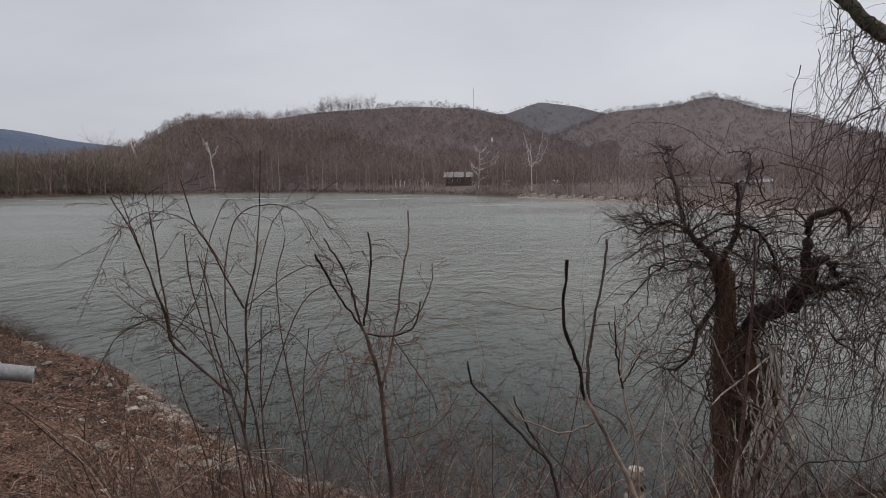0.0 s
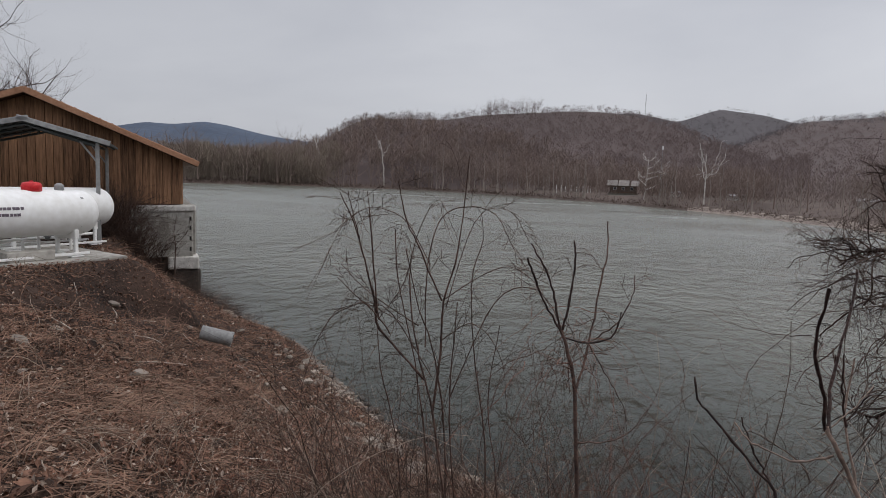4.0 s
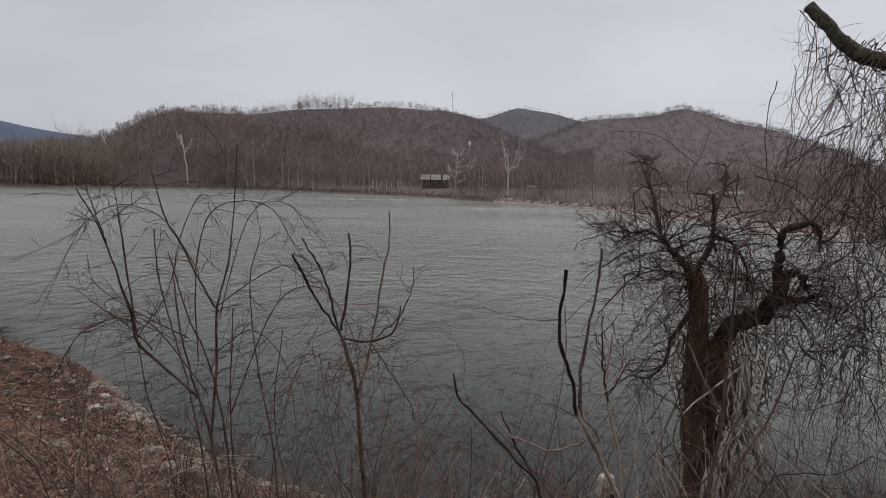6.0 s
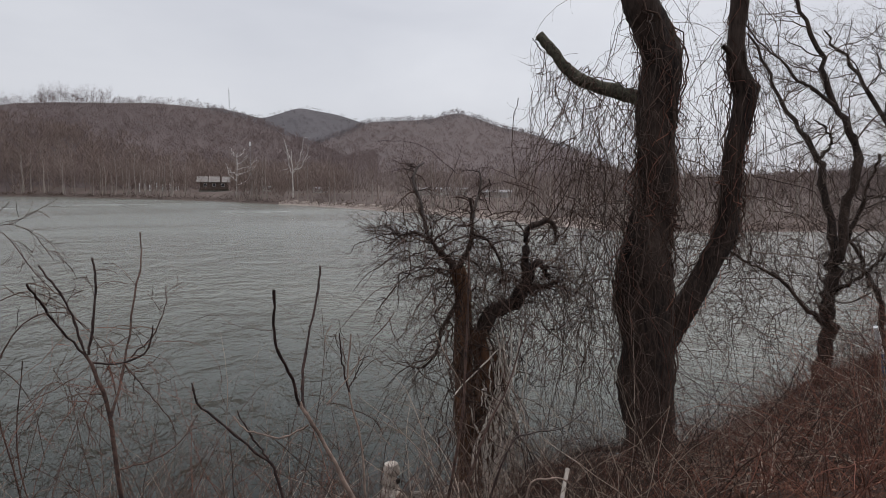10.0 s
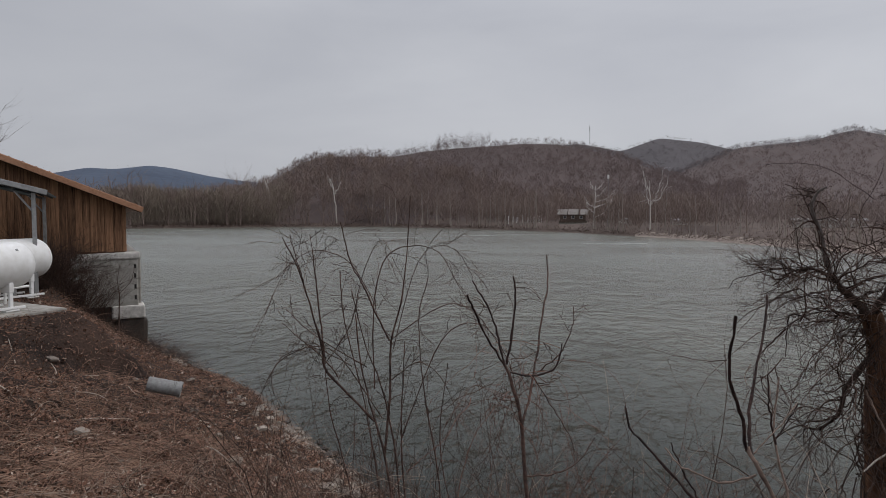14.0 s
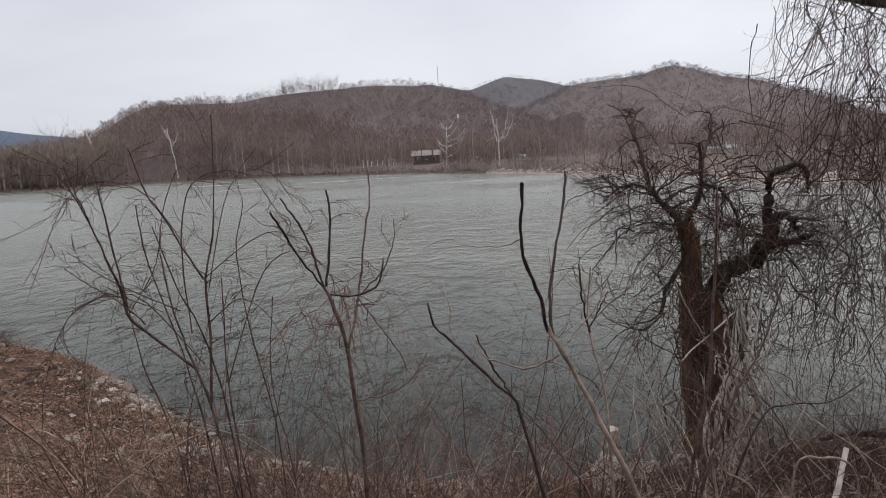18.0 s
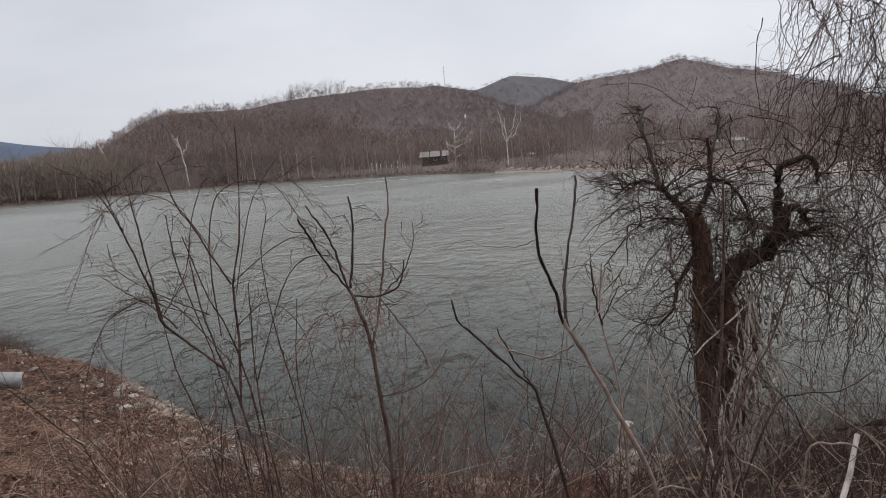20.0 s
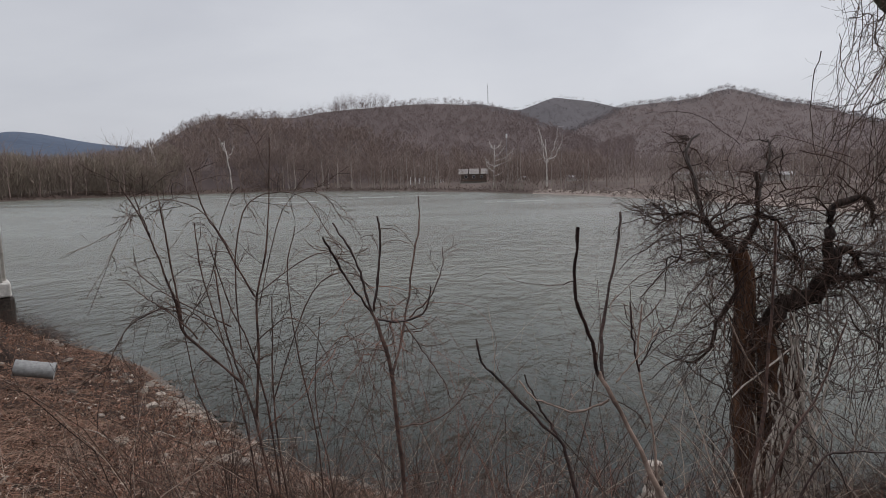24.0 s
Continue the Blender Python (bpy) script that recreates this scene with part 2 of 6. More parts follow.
def water_material():
    m = bpy.data.materials.new("river_water")
    m.use_nodes = True
    nt = m.node_tree
    p = nt.nodes["Principled BSDF"]
    p.inputs["Roughness"].default_value, p.inputs["IOR"].default_value = 0.2, 1.33
    co = nt.nodes.new("ShaderNodeTexCoord")

    def wave(scale, stretch, turn, detail=4.0, dist=0.0):
        mm = nt.nodes.new("ShaderNodeMapping")
        mm.inputs["Scale"].default_value = stretch
        mm.inputs["Rotation"].default_value = (0, 0, radians(turn))
        nt.links.new(co.outputs["Object"], mm.inputs[0])
        n = nt.nodes.new("ShaderNodeTexNoise")
        n.inputs["Scale"].default_value, n.inputs["Detail"].default_value, n.inputs["Distortion"].default_value = scale, detail, dist
        nt.links.new(mm.outputs[0], n.inputs["Vector"])
        return n

    small, mid, broad, patch = wave(4.4, (1.5, 0.9, 1), 18, 5.0, 0.3), wave(1.5, (1.5, 0.85, 1), -14, 5.0, 0.6), wave(0.36, (1.2, 0.9, 1), 11, 6.0, 0.8), wave(0.045, (0.5, 1.3, 1), 6, 4.0, 0.5)
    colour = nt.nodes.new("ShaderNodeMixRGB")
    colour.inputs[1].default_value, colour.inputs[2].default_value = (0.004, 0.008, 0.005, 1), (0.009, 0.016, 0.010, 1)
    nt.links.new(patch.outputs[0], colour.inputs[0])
    # reflected sky painted into the colour: dark by the bank, grey-green further out
    sky_tone = nt.nodes.new("ShaderNodeMixRGB")
    far_sheen = nt.nodes.new("ShaderNodeMixRGB")
    far_sheen.inputs[1].default_value, far_sheen.inputs[2].default_value = (0.136, 0.141, 0.117, 1), (0.235, 0.232, 0.205, 1)
    nt.links.new(far_sheen.outputs[0], sky_tone.inputs[2])
    nt.links.new(colour.outputs[0], sky_tone.inputs[1])
    nt.links.new(sky_tone.outputs[0], p.inputs["Base Color"])
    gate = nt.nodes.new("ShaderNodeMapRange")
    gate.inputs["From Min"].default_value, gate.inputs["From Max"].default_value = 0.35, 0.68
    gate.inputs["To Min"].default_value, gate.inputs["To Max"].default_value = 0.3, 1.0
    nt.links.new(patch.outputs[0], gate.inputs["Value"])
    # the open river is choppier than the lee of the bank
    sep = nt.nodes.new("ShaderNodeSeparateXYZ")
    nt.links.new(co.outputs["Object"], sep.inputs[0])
    # the painted sky reflection gets paler towards the east
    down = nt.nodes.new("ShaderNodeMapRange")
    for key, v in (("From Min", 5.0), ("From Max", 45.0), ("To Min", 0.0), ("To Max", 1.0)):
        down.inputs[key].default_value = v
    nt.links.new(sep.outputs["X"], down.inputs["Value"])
    nt.links.new(down.outputs[0], far_sheen.inputs[0])
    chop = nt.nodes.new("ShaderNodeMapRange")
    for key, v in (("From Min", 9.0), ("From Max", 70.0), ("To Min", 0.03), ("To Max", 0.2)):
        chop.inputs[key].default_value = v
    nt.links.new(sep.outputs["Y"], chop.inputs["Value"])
    sheen_share = nt.nodes.new("ShaderNodeMapRange")
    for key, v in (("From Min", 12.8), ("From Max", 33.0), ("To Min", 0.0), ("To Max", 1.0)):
        sheen_share.inputs[key].default_value = v
    # downstream, to the east, the painted reflection starts closer to the bank
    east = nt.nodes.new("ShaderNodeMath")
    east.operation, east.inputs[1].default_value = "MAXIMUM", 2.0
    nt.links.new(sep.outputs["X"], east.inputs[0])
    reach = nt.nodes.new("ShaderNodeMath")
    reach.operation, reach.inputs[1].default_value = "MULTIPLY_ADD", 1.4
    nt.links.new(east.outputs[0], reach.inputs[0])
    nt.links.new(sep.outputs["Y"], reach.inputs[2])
    nt.links.new(reach.outputs[0], sheen_share.inputs["Value"])
    nt.links.new(sheen_share.outputs[0], sky_tone.inputs[0])
    vary = nt.nodes.new("ShaderNodeMath")
    vary.operation = "MULTIPLY"
    lanes = nt.nodes.new("ShaderNodeMapRange")
    for key, v in (("From Min", 0.3), ("From Max", 0.7), ("To Min", 0.65), ("To Max", 1.45)):
        lanes.inputs[key].default_value = v
    nt.links.new(patch.outputs[0], lanes.inputs["Value"])
    nt.links.new(chop.outputs[0], vary.inputs[0])
    nt.links.new(lanes.outputs[0], vary.inputs[1])
    nt.links.new(vary.outputs[0], p.inputs["Roughness"])
    # far out only the long low swell is left
    calm = nt.nodes.new("ShaderNodeMapRange")
    for key, v in (("From Min", 30.0), ("From Max", 160.0), ("To Min", 1.0), ("To Max", 0.75)):
        calm.inputs[key].default_value = v
    nt.links.new(sep.outputs["Y"], calm.inputs["Value"])
    gated = nt.nodes.new("ShaderNodeMath")
    gated.operation = "MULTIPLY"
    nt.links.new(calm.outputs[0], gated.inputs[0])
    nt.links.new(gate.outputs[0], gated.inputs[1])
    last = None
    for n, dist, strength in ((broad, 0.5, 0.7), (mid, 0.26, 1.0), (small, 0.075, 1.0)):
        b = nt.nodes.new("ShaderNodeBump")
        b.inputs["Distance"].default_value, b.inputs["Strength"].default_value = dist, strength
        s = nt.nodes.new("ShaderNodeMath")
        s.operation, s.inputs[1].default_value = "MULTIPLY", strength
        nt.links.new((calm if n is broad else gated).outputs[0], s.inputs[0])
        nt.links.new(s.outputs[0], b.inputs["Strength"])
        nt.links.new(n.outputs[0], b.inputs["Height"])
        if last:
            nt.links.new(last.outputs[0], b.inputs["Normal"])
        last = b
    nt.links.new(last.outputs[0], p.inputs["Normal"])
    return m


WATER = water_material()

# ---- mesh helpers ----
rng = np.random.default_rng(7)


def mesh_of(name, chunks, mats, smooth=False, slots=None):
    """One mesh from (verts, quads) chunks."""
    vs, fs, base = [], [], 0
    for v, f in chunks:
        vs.append(np.asarray(v, float).reshape(-1, 3))
        fs.append(np.asarray(f, int) + base)
        base += len(vs[-1])
    v, f = np.concatenate(vs), np.concatenate(fs)
    me = bpy.data.meshes.new(name)
    me.vertices.add(len(v))
    me.vertices.foreach_set("co", v.astype(np.float32).ravel())
    k = f.shape[1]
    me.loops.add(f.size)
    me.loops.foreach_set("vertex_index", f.astype(np.int32).ravel())
    me.polygons.add(len(f))
    me.polygons.foreach_set("loop_start", np.arange(0, f.size, k, dtype=np.int32))
    me.polygons.foreach_set("loop_total", np.full(len(f), k, np.int32))
    me.polygons.foreach_set("use_smooth", np.full(len(f), smooth))
    for m in mats if isinstance(mats, (list, tuple)) else [mats]:
        me.materials.append(m)
    if slots is not None:
        me.polygons.foreach_set("material_index", np.asarray(slots, np.int32))
    me.update(calc_edges=True)
    return me


def piece(name, chunks, mats, parent=None, label="", smooth=False):
    ob = new(name, mesh_of(name, chunks, mats, smooth))
    if parent:
        ob.parent = parent
    if label:
        ob["label"] = label
    return ob


def part(name, bm, mat, parent=None, label="", smooth=False):
    me = bpy.data.meshes.new(name)
    bm.to_mesh(me)
    bm.free()
    me.materials.append(mat)
    if smooth:
        me.polygons.foreach_set("use_smooth", np.full(len(me.polygons), True))
    ob = new(name, me)
    if parent:
        ob.parent = parent
    if label:
        ob["label"] = label
    return ob


def thing(name, at=(0, 0, 0), turn=0.0, label="", category="", group="", kind=""):
    ob = new(name)
    ob.matrix_world = pose(*at, 0, 0, turn)
    return tagged(ob, label, category, group, kind)


def box(sx, sy, sz, at=(0, 0, 0), bevel=0.0, turn=(0, 0, 0)):
    bm = bmesh.new()
    bmesh.ops.create_cube(bm, size=1.0, matrix=pose(*at, *turn) @ Matrix.Diagonal((sx, sy, sz, 1)))
    if bevel:
        bmesh.ops.bevel(bm, geom=bm.edges[:], offset=bevel, segments=2, affect="EDGES", profile=0.5)
    return bm


def joined(*bms):
    out = bmesh.new()
    for b in bms:
        me = bpy.data.meshes.new("tmp")
        b.to_mesh(me)
        b.free()
        out.from_mesh(me)
        bpy.data.meshes.remove(me)
    return out


def turned(profile, seg=20, axis="Z", m=None):
    """A body of revolution from (radius, height) pairs."""
    bm = bmesh.new()
    rings = []
    for r, h in profile:
        rings.append([bm.verts.new((r * math.cos(2 * math.pi * i / seg), r * math.sin(2 * math.pi * i / seg), h)) for i in range(seg)])
    for a, b in zip(rings, rings[1:]):
        for i in range(seg):
            bm.faces.new((a[i], a[(i + 1) % seg], b[(i + 1) % seg], b[i]))
    for ring, flip in ((rings[0], True), (rings[-1], False)):
        bm.faces.new(ring[::-1] if flip else ring)
    if axis == "Y":
        bmesh.ops.rotate(bm, verts=bm.verts[:], matrix=Matrix.Rotation(-math.pi / 2, 3, "X"))
    if axis == "X":
        bmesh.ops.rotate(bm, verts=bm.verts[:], matrix=Matrix.Rotation(math.pi / 2, 3, "Y"))
    if m:
        bmesh.ops.transform(bm, verts=bm.verts[:], matrix=m)
    return bm


def rod(a, b, r0, r1=None, seg=8):
    a, b = Vector(a), Vector(b)
    m = Matrix.Translation(a) @ (b - a).to_track_quat("Z", "Y").to_matrix().to_4x4()
    return turned(((r0, 0), (r0 if r1 is None else r1, (b - a).length)), seg, m=m)


# ---- woody growth: many tubes at once ----
def tubes(p, r, sides=4):
    """n tubes of k points: p (n, k, 3), r (n, k), or (n, k, sides) for uneven bark."""
    p, r = np.asarray(p, float), np.asarray(r, float)
    n, k = p.shape[:2]
    t = np.gradient(p, axis=1)
    t /= np.linalg.norm(t, axis=2, keepdims=True) + 1e-9
    ref = np.where(np.abs(t.mean(1)[:, 2:3]) < 0.8, np.array([[0.0, 0.0, 1.0]]), np.array([[1.0, 0.0, 0.0]]))[:, None, :]
    a = np.cross(t, ref)
    a /= np.linalg.norm(a, axis=2, keepdims=True) + 1e-9
    b = np.cross(t, a)
    th = np.arange(sides) * 2 * np.pi / sides
    rr = r[:, :, None, None] if r.ndim == 2 else r[..., None]
    v = p[:, :, None, :] + rr * (np.cos(th)[:, None] * a[:, :, None, :] + np.sin(th)[:, None] * b[:, :, None, :])
    i = np.arange(n * k * sides).reshape(n, k, sides)
    j = np.roll(i, -1, axis=2)
    f = np.stack([i[:, :-1], j[:, :-1], j[:, 1:], i[:, 1:]], -1).reshape(-1, 4)
    return v.reshape(-1, 3), f


def smooth_line(pts, k):
    """Points along a rounded line through the given corners."""
    pts = np.asarray(pts, float)
    n = len(pts)
    ext = np.vstack([2 * pts[0] - pts[1], pts, 2 * pts[-1] - pts[-2]])
    u = np.linspace(0, n - 1 - 1e-6, k)
    i = u.astype(int)
    s = (u - i)[:, None]
    p0, p1, p2, p3 = ext[i], ext[i + 1], ext[i + 2], ext[i + 3]
    return 0.5 * (2 * p1 + (p2 - p0) * s + (2 * p0 - 5 * p1 + 4 * p2 - p3) * s ** 2 + (3 * p1 - p0 - 3 * p2 + p3) * s ** 3)


def stem(pts, r0, r1, k=18, wob=0.0, knob=0.06):
    """One limb as (points, radii), slightly crooked and knobbly."""
    p = smooth_line(pts, k)
    if wob:
        p[1:-1] += rng.normal(0, wob, (k - 2, 3))
    u = np.linspace(0, 1, k)
    return p[None], (r0 + (r1 - r0) * u ** 0.85)[None] * (1 + rng.normal(0, knob, (1, k)))


def barky(pts, radii, k=90, sides=28, ridge=0.09, lump=0.10):
    """A thick trunk with burls, hollows and running bark ridges, as (points, radii per side, mean radii)."""
    p = smooth_line(pts, k)
    u = np.linspace(0, 1, k)
    base = np.interp(u, np.linspace(0, 1, len(radii)), radii)
    ln = np.concatenate([[0], np.cumsum(np.linalg.norm(np.diff(p, axis=0), axis=1))])[:, None]
    th = (np.arange(sides) * 2 * np.pi / sides)[None]
    big, fine = np.zeros((k, sides)), np.zeros((k, sides))
    for j in range(6):
        big += np.sin(rng.integers(1, 4) * th + rng.uniform(1.0, 5.0) * ln + rng.uniform(0, 6.28)) / 6
        fine += np.sin(rng.integers(5, 12) * th + rng.uniform(-3.5, 3.5) * ln + rng.uniform(0, 6.28)) / 3
    shape = base[:, None] * (1 + lump * 2.2 * big + ridge * np.abs(fine) * 1.6 - ridge * 0.5 + rng.normal(0, ridge * 0.28, (k, sides)))
    return p[None], shape[None], base[None]


def kids(p, r, m, length, angle, k=6, low=0.15, high=0.98, up=0.2, wig=0.12, thin=0.55, tip=0.25, curl=0.0):
    """m side shoots on each of the given tubes."""
    n, kk = p.shape[:2]
    src = np.repeat(np.arange(n), m)
    u = rng.uniform(low, high, n * m) * (kk - 1)
    i = np.minimum(u.astype(int), kk - 2)
    s = (u - i)[:, None]
    start = p[src, i] * (1 - s) + p[src, i + 1] * s
    rad = (r[src, i] * (1 - s[:, 0]) + r[src, i + 1] * s[:, 0]) * thin * rng.uniform(0.6, 1.1, n * m)
    d = p[src, i + 1] - p[src, i]
    d /= np.linalg.norm(d, axis=1, keepdims=True) + 1e-9
    q = rng.normal(0, 1, d.shape)
    q -= (q * d).sum(1, keepdims=True) * d
    q /= np.linalg.norm(q, axis=1, keepdims=True) + 1e-9
    a = np.radians(rng.normal(angle, angle * 0.3, n * m))[:, None]
    d = d * np.cos(a) + q * np.sin(a)
    ln = np.asarray(length) * rng.uniform(0.5, 1.25, n * m) if np.ndim(length) == 0 else np.repeat(length, m) * rng.uniform(0.5, 1.25, n * m)
    out = [start]
    bend = rng.normal(0, curl, d.shape) if curl else 0.0
    for j in range(1, k):
        d = d + rng.normal(0, wig, d.shape) + np.array([0, 0, up / k]) + bend
        d /= np.linalg.norm(d, axis=1, keepdims=True) + 1e-9
        out.append(out[-1] + d * (ln / (k - 1))[:, None])
    return np.stack(out, 1), rad[:, None] * np.linspace(1, tip, k)[None]


def arcs(base, lean, length, r0, k=8, droop=1.0, wig=0.08, tip=0.3):
    """Canes that rise from base points along lean and bend over."""
    d = lean / (np.linalg.norm(lean, axis=1, keepdims=True) + 1e-9)
    out = [base]
    for j in range(1, k):
        d = d + rng.normal(0, wig, d.shape) - np.array([0, 0, 1.0]) * (droop / k) * np.linspace(0.3, 1.6, k)[j]
        d /= np.linalg.norm(d, axis=1, keepdims=True) + 1e-9
        out.append(out[-1] + d * (length / (k - 1))[:, None])
    return np.stack(out, 1), np.asarray(r0)[:, None] * np.linspace(1, tip, k)[None]


def on_trunk(line, radii, count, k, r, turns=1.2, slack=0.02):
    """Vines that creep along a limb."""
    line, radii = np.asarray(line), np.asarray(radii)
    n = len(line)
    lo = rng.uniform(0, 0.45, count)[:, None]
    hi = rng.uniform(0.5, 1.0, count)[:, None]
    u = (lo + (hi - lo) * np.linspace(0, 1, k)[None]) * (n - 1)
    i = np.minimum(u.astype(int), n - 2)
    s = (u - i)[..., None]
    c = line[i] * (1 - s) + line[i + 1] * s
    rr = radii[i] * (1 - s[..., 0]) + radii[i + 1] * s[..., 0]
    th = rng.uniform(0, 6.28, count)[:, None] + np.cumsum(rng.normal(0, 0.22, (count, k)), 1) + turns * rng.normal(0, 1, count)[:, None] * np.linspace(0, 1, k)[None]
    t = np.gradient(c, axis=1)
    t /= np.linalg.norm(t, axis=2, keepdims=True) + 1e-9
    a = np.cross(t, np.array([0.0, 1.0, 0.05]))
    a /= np.linalg.norm(a, axis=2, keepdims=True) + 1e-9
    b = np.cross(t, a)
    off = rr + np.abs(rng.normal(0, slack, (count, k)))
    p = c + (off * np.cos(th))[..., None] * a + (off * np.sin(th))[..., None] * b
    return p, np.full((count, k), 1.0) * np.asarray(r)[:, None]


def hang(starts, length, r, k=14, side=0.35, sway=0.1, rise=0.5):
    """Vines that hang down in loose curls."""
    n = len(starts)
    d = np.concatenate([rng.normal(0, side, (n, 2)), rng.uniform(-0.4, rise, (n, 1))], 1)
    out = [starts]
    for j in range(1, k):
        d = d * 0.88 + rng.normal(0, sway, d.shape) + np.array([0, 0, -0.13])
        dn = d / (np.linalg.norm(d, axis=1, keepdims=True) + 1e-9)
        out.append(out[-1] + dn * (length / (k - 1))[:, None])
    return np.stack(out, 1), np.asarray(r)[:, None] * np.linspace(1, 0.45, k)[None]


def bare_tree(h, spread=0.42, first=12, second=4, third=0, sides=3, lean=0.05, low=0.3, stout=0.014, k1=6, k2=5):
    """A leafless tree as tube chunks: trunk, branches, twigs."""
    k = 7 if k1 > 3 else 4
    line = np.stack([np.cumsum(rng.normal(0, lean * h / k, k)), np.cumsum(rng.normal(0, lean * h / k, k)), np.linspace(0, h, k)], 1)
    line[0] = 0
    p, r = line[None], (h * stout * np.linspace(1, 0.18, k))[None]
    out = [tubes(p, r, max(sides, 4))]
    p1, r1 = kids(p, r, first, h * spread, 52, k1, low, 0.97, up=0.45, wig=0.18, thin=0.75)
    ends = [tubes(p1, r1, sides)]
    p2, r2 = kids(p1, r1, second, h * spread * 0.42, 40, k2, 0.2, 0.98, up=0.5, wig=0.16, thin=0.6)
    ends.append(tubes(p2, r2, sides))
    if third:
        p3, r3 = kids(p2, r2, third, h * spread * 0.2, 38, 4, 0.2, 0.98, up=0.3, wig=0.18, thin=0.7)
        ends.append(tubes(p3, r3, sides))
    return out, ends


def many(template, places, scale, widths=None):
    """Copies of a chunk list, turned and scaled, as one chunk."""
    v = np.concatenate([c[0] for c in template])
    f, base = [], 0
    for c in template:
        f.append(c[1] + base)
        base += len(c[0])
    f = np.concatenate(f)
    n = len(places)
    th = rng.uniform(0, 2 * np.pi, n)
    c, s = np.cos(th)[:, None], np.sin(th)[:, None]
    w = (scale if widths is None else widths)[:, None]
    x = (v[:, 0] * c - v[:, 1] * s) * w + places[:, 0:1]
    y = (v[:, 0] * s + v[:, 1] * c) * w + places[:, 1:2]
    z = v[:, 2] * scale[:, None] + places[:, 2:3]
    vv = np.stack([x, y, z], -1).reshape(-1, 3)
    ff = (f[None] + (np.arange(n) * len(v))[:, None, None]).reshape(-1, 4)
    return vv, ff

# ---- the land: one sheet from the bank to the horizon ----
NEAR_SHORE = np.array([(-300, 42), (-60, 32), (-22, 22.5), (-14.1, 18.5), (-11.9, 17.7), (-10.8, 17.2), (-8.0, 15.3), (-5.4, 12.4), (-4.3, 11.2), (-2.9, 9.8), (-0.5, 8.5), (2, 8.3),
                       (5, 8.7), (6.8, 8.6), (9, 8.7), (13, 10.1), (20, 12), (40, 12), (80, 3), (300, -60)], float)
FAR_SHORE = np.array([(-88, 1400), (-70, 800), (-55, 560), (-37.6, 310), (-24.4, 335), (-17.3, 335), (-10.5, 285), (-1.8, 222), (6.9, 166), (14, 131), (18.6, 113), (31, 79), (38.5, 70),
                      (46, 72), (62, 90), (76, 144), (88, 400)], float)
shore_fine = np.stack([np.interp(np.linspace(0, 1, 900), np.linspace(0, 1, len(NEAR_SHORE)), NEAR_SHORE[:, c]) for c in (0, 1)], 1)
RIDGES = (  # crest distance, foot distance, rows of azimuth and slope of sight
    (520, 300, ((-33, 0.0), (-30, 0.025), (-28, 0.043), (-25.9, 0.060), (-23.7, 0.086), (-21.9, 0.0995), (-17.7, 0.1025), (-14.8, 0.1025), (-12.4, 0.1105), (-9.8, 0.1155), (-6.8, 0.1185),
                (-3.1, 0.1225), (0, 0.1205), (2.6, 0.1125), (6, 0.0945), (12, 0.0515), (18, 0.0000))),
    (1500, 650, ((-14, 0.08), (-6, 0.105), (-4.2, 0.112), (0, 0.117), (2.1, 0.119), (4.1, 0.112), (5.7, 0.1055), (6.2, 0.108), (9, 0.1242), (12.3, 0.115), (15.2, 0.1), (20, 0.09), (28, 0.05), (36, 0.0))),
    (900, 240, ((3, 0.0000), (8, 0.0490), (13.3, 0.0900), (15.2, 0.1045), (18.6, 0.1080), (20.9, 0.1105), (22.2, 0.1175), (23.6, 0.1210), (25.3, 0.1110), (27.3, 0.0980), (30.2, 0.0870), (32.7, 0.0680),
                (35.4, 0.0530), (37.5, 0.0340), (39.5, 0.0160), (46, 0.0140), (60, 0.0340), (90, 0.0440))),
    (3200, 1800, ((-75, 0.03), (-60, 0.05), (-43, 0.0624), (-40.6, 0.072), (-38.5, 0.0715), (-36, 0.0785), (-34.3, 0.0755), (-33, 0.071), (-31.5, 0.0655), (-29.8, 0.061), (-24, 0.05), (-15, 0.03), (-5, 0))),
)
EYE_Z = 4.68
waves_a = rng.uniform(0, 6.28, (3, 9))


def ripple(x, y, size, row):
    """Smooth uneven ground, about -1 to 1, with humps of about that size."""
    out = 0.0
    for j in range(9):
        a, f = waves_a[row, j] * 1.7, (0.6 + 0.28 * j) * 2 * np.pi / size
        out = out + np.sin(f * (x * np.cos(a) + y * np.sin(a)) + 5 * waves_a[row, j]) / (1 + 0.4 * j)
    return out / 3.2


def near_distance(x, y):
    """How far a place lies inland of the near waterline (below zero: in the river)."""
    x, y = np.asarray(x, float), np.asarray(y, float)
    d = np.full(x.shape, 1e9)
    for sx, sy in shore_fine:
        np.minimum(d, (x - sx) ** 2 + (y - sy) ** 2, out=d)
    return np.sqrt(d) * np.where(y < np.interp(x, NEAR_SHORE[:, 0], NEAR_SHORE[:, 1]), 1, -1)


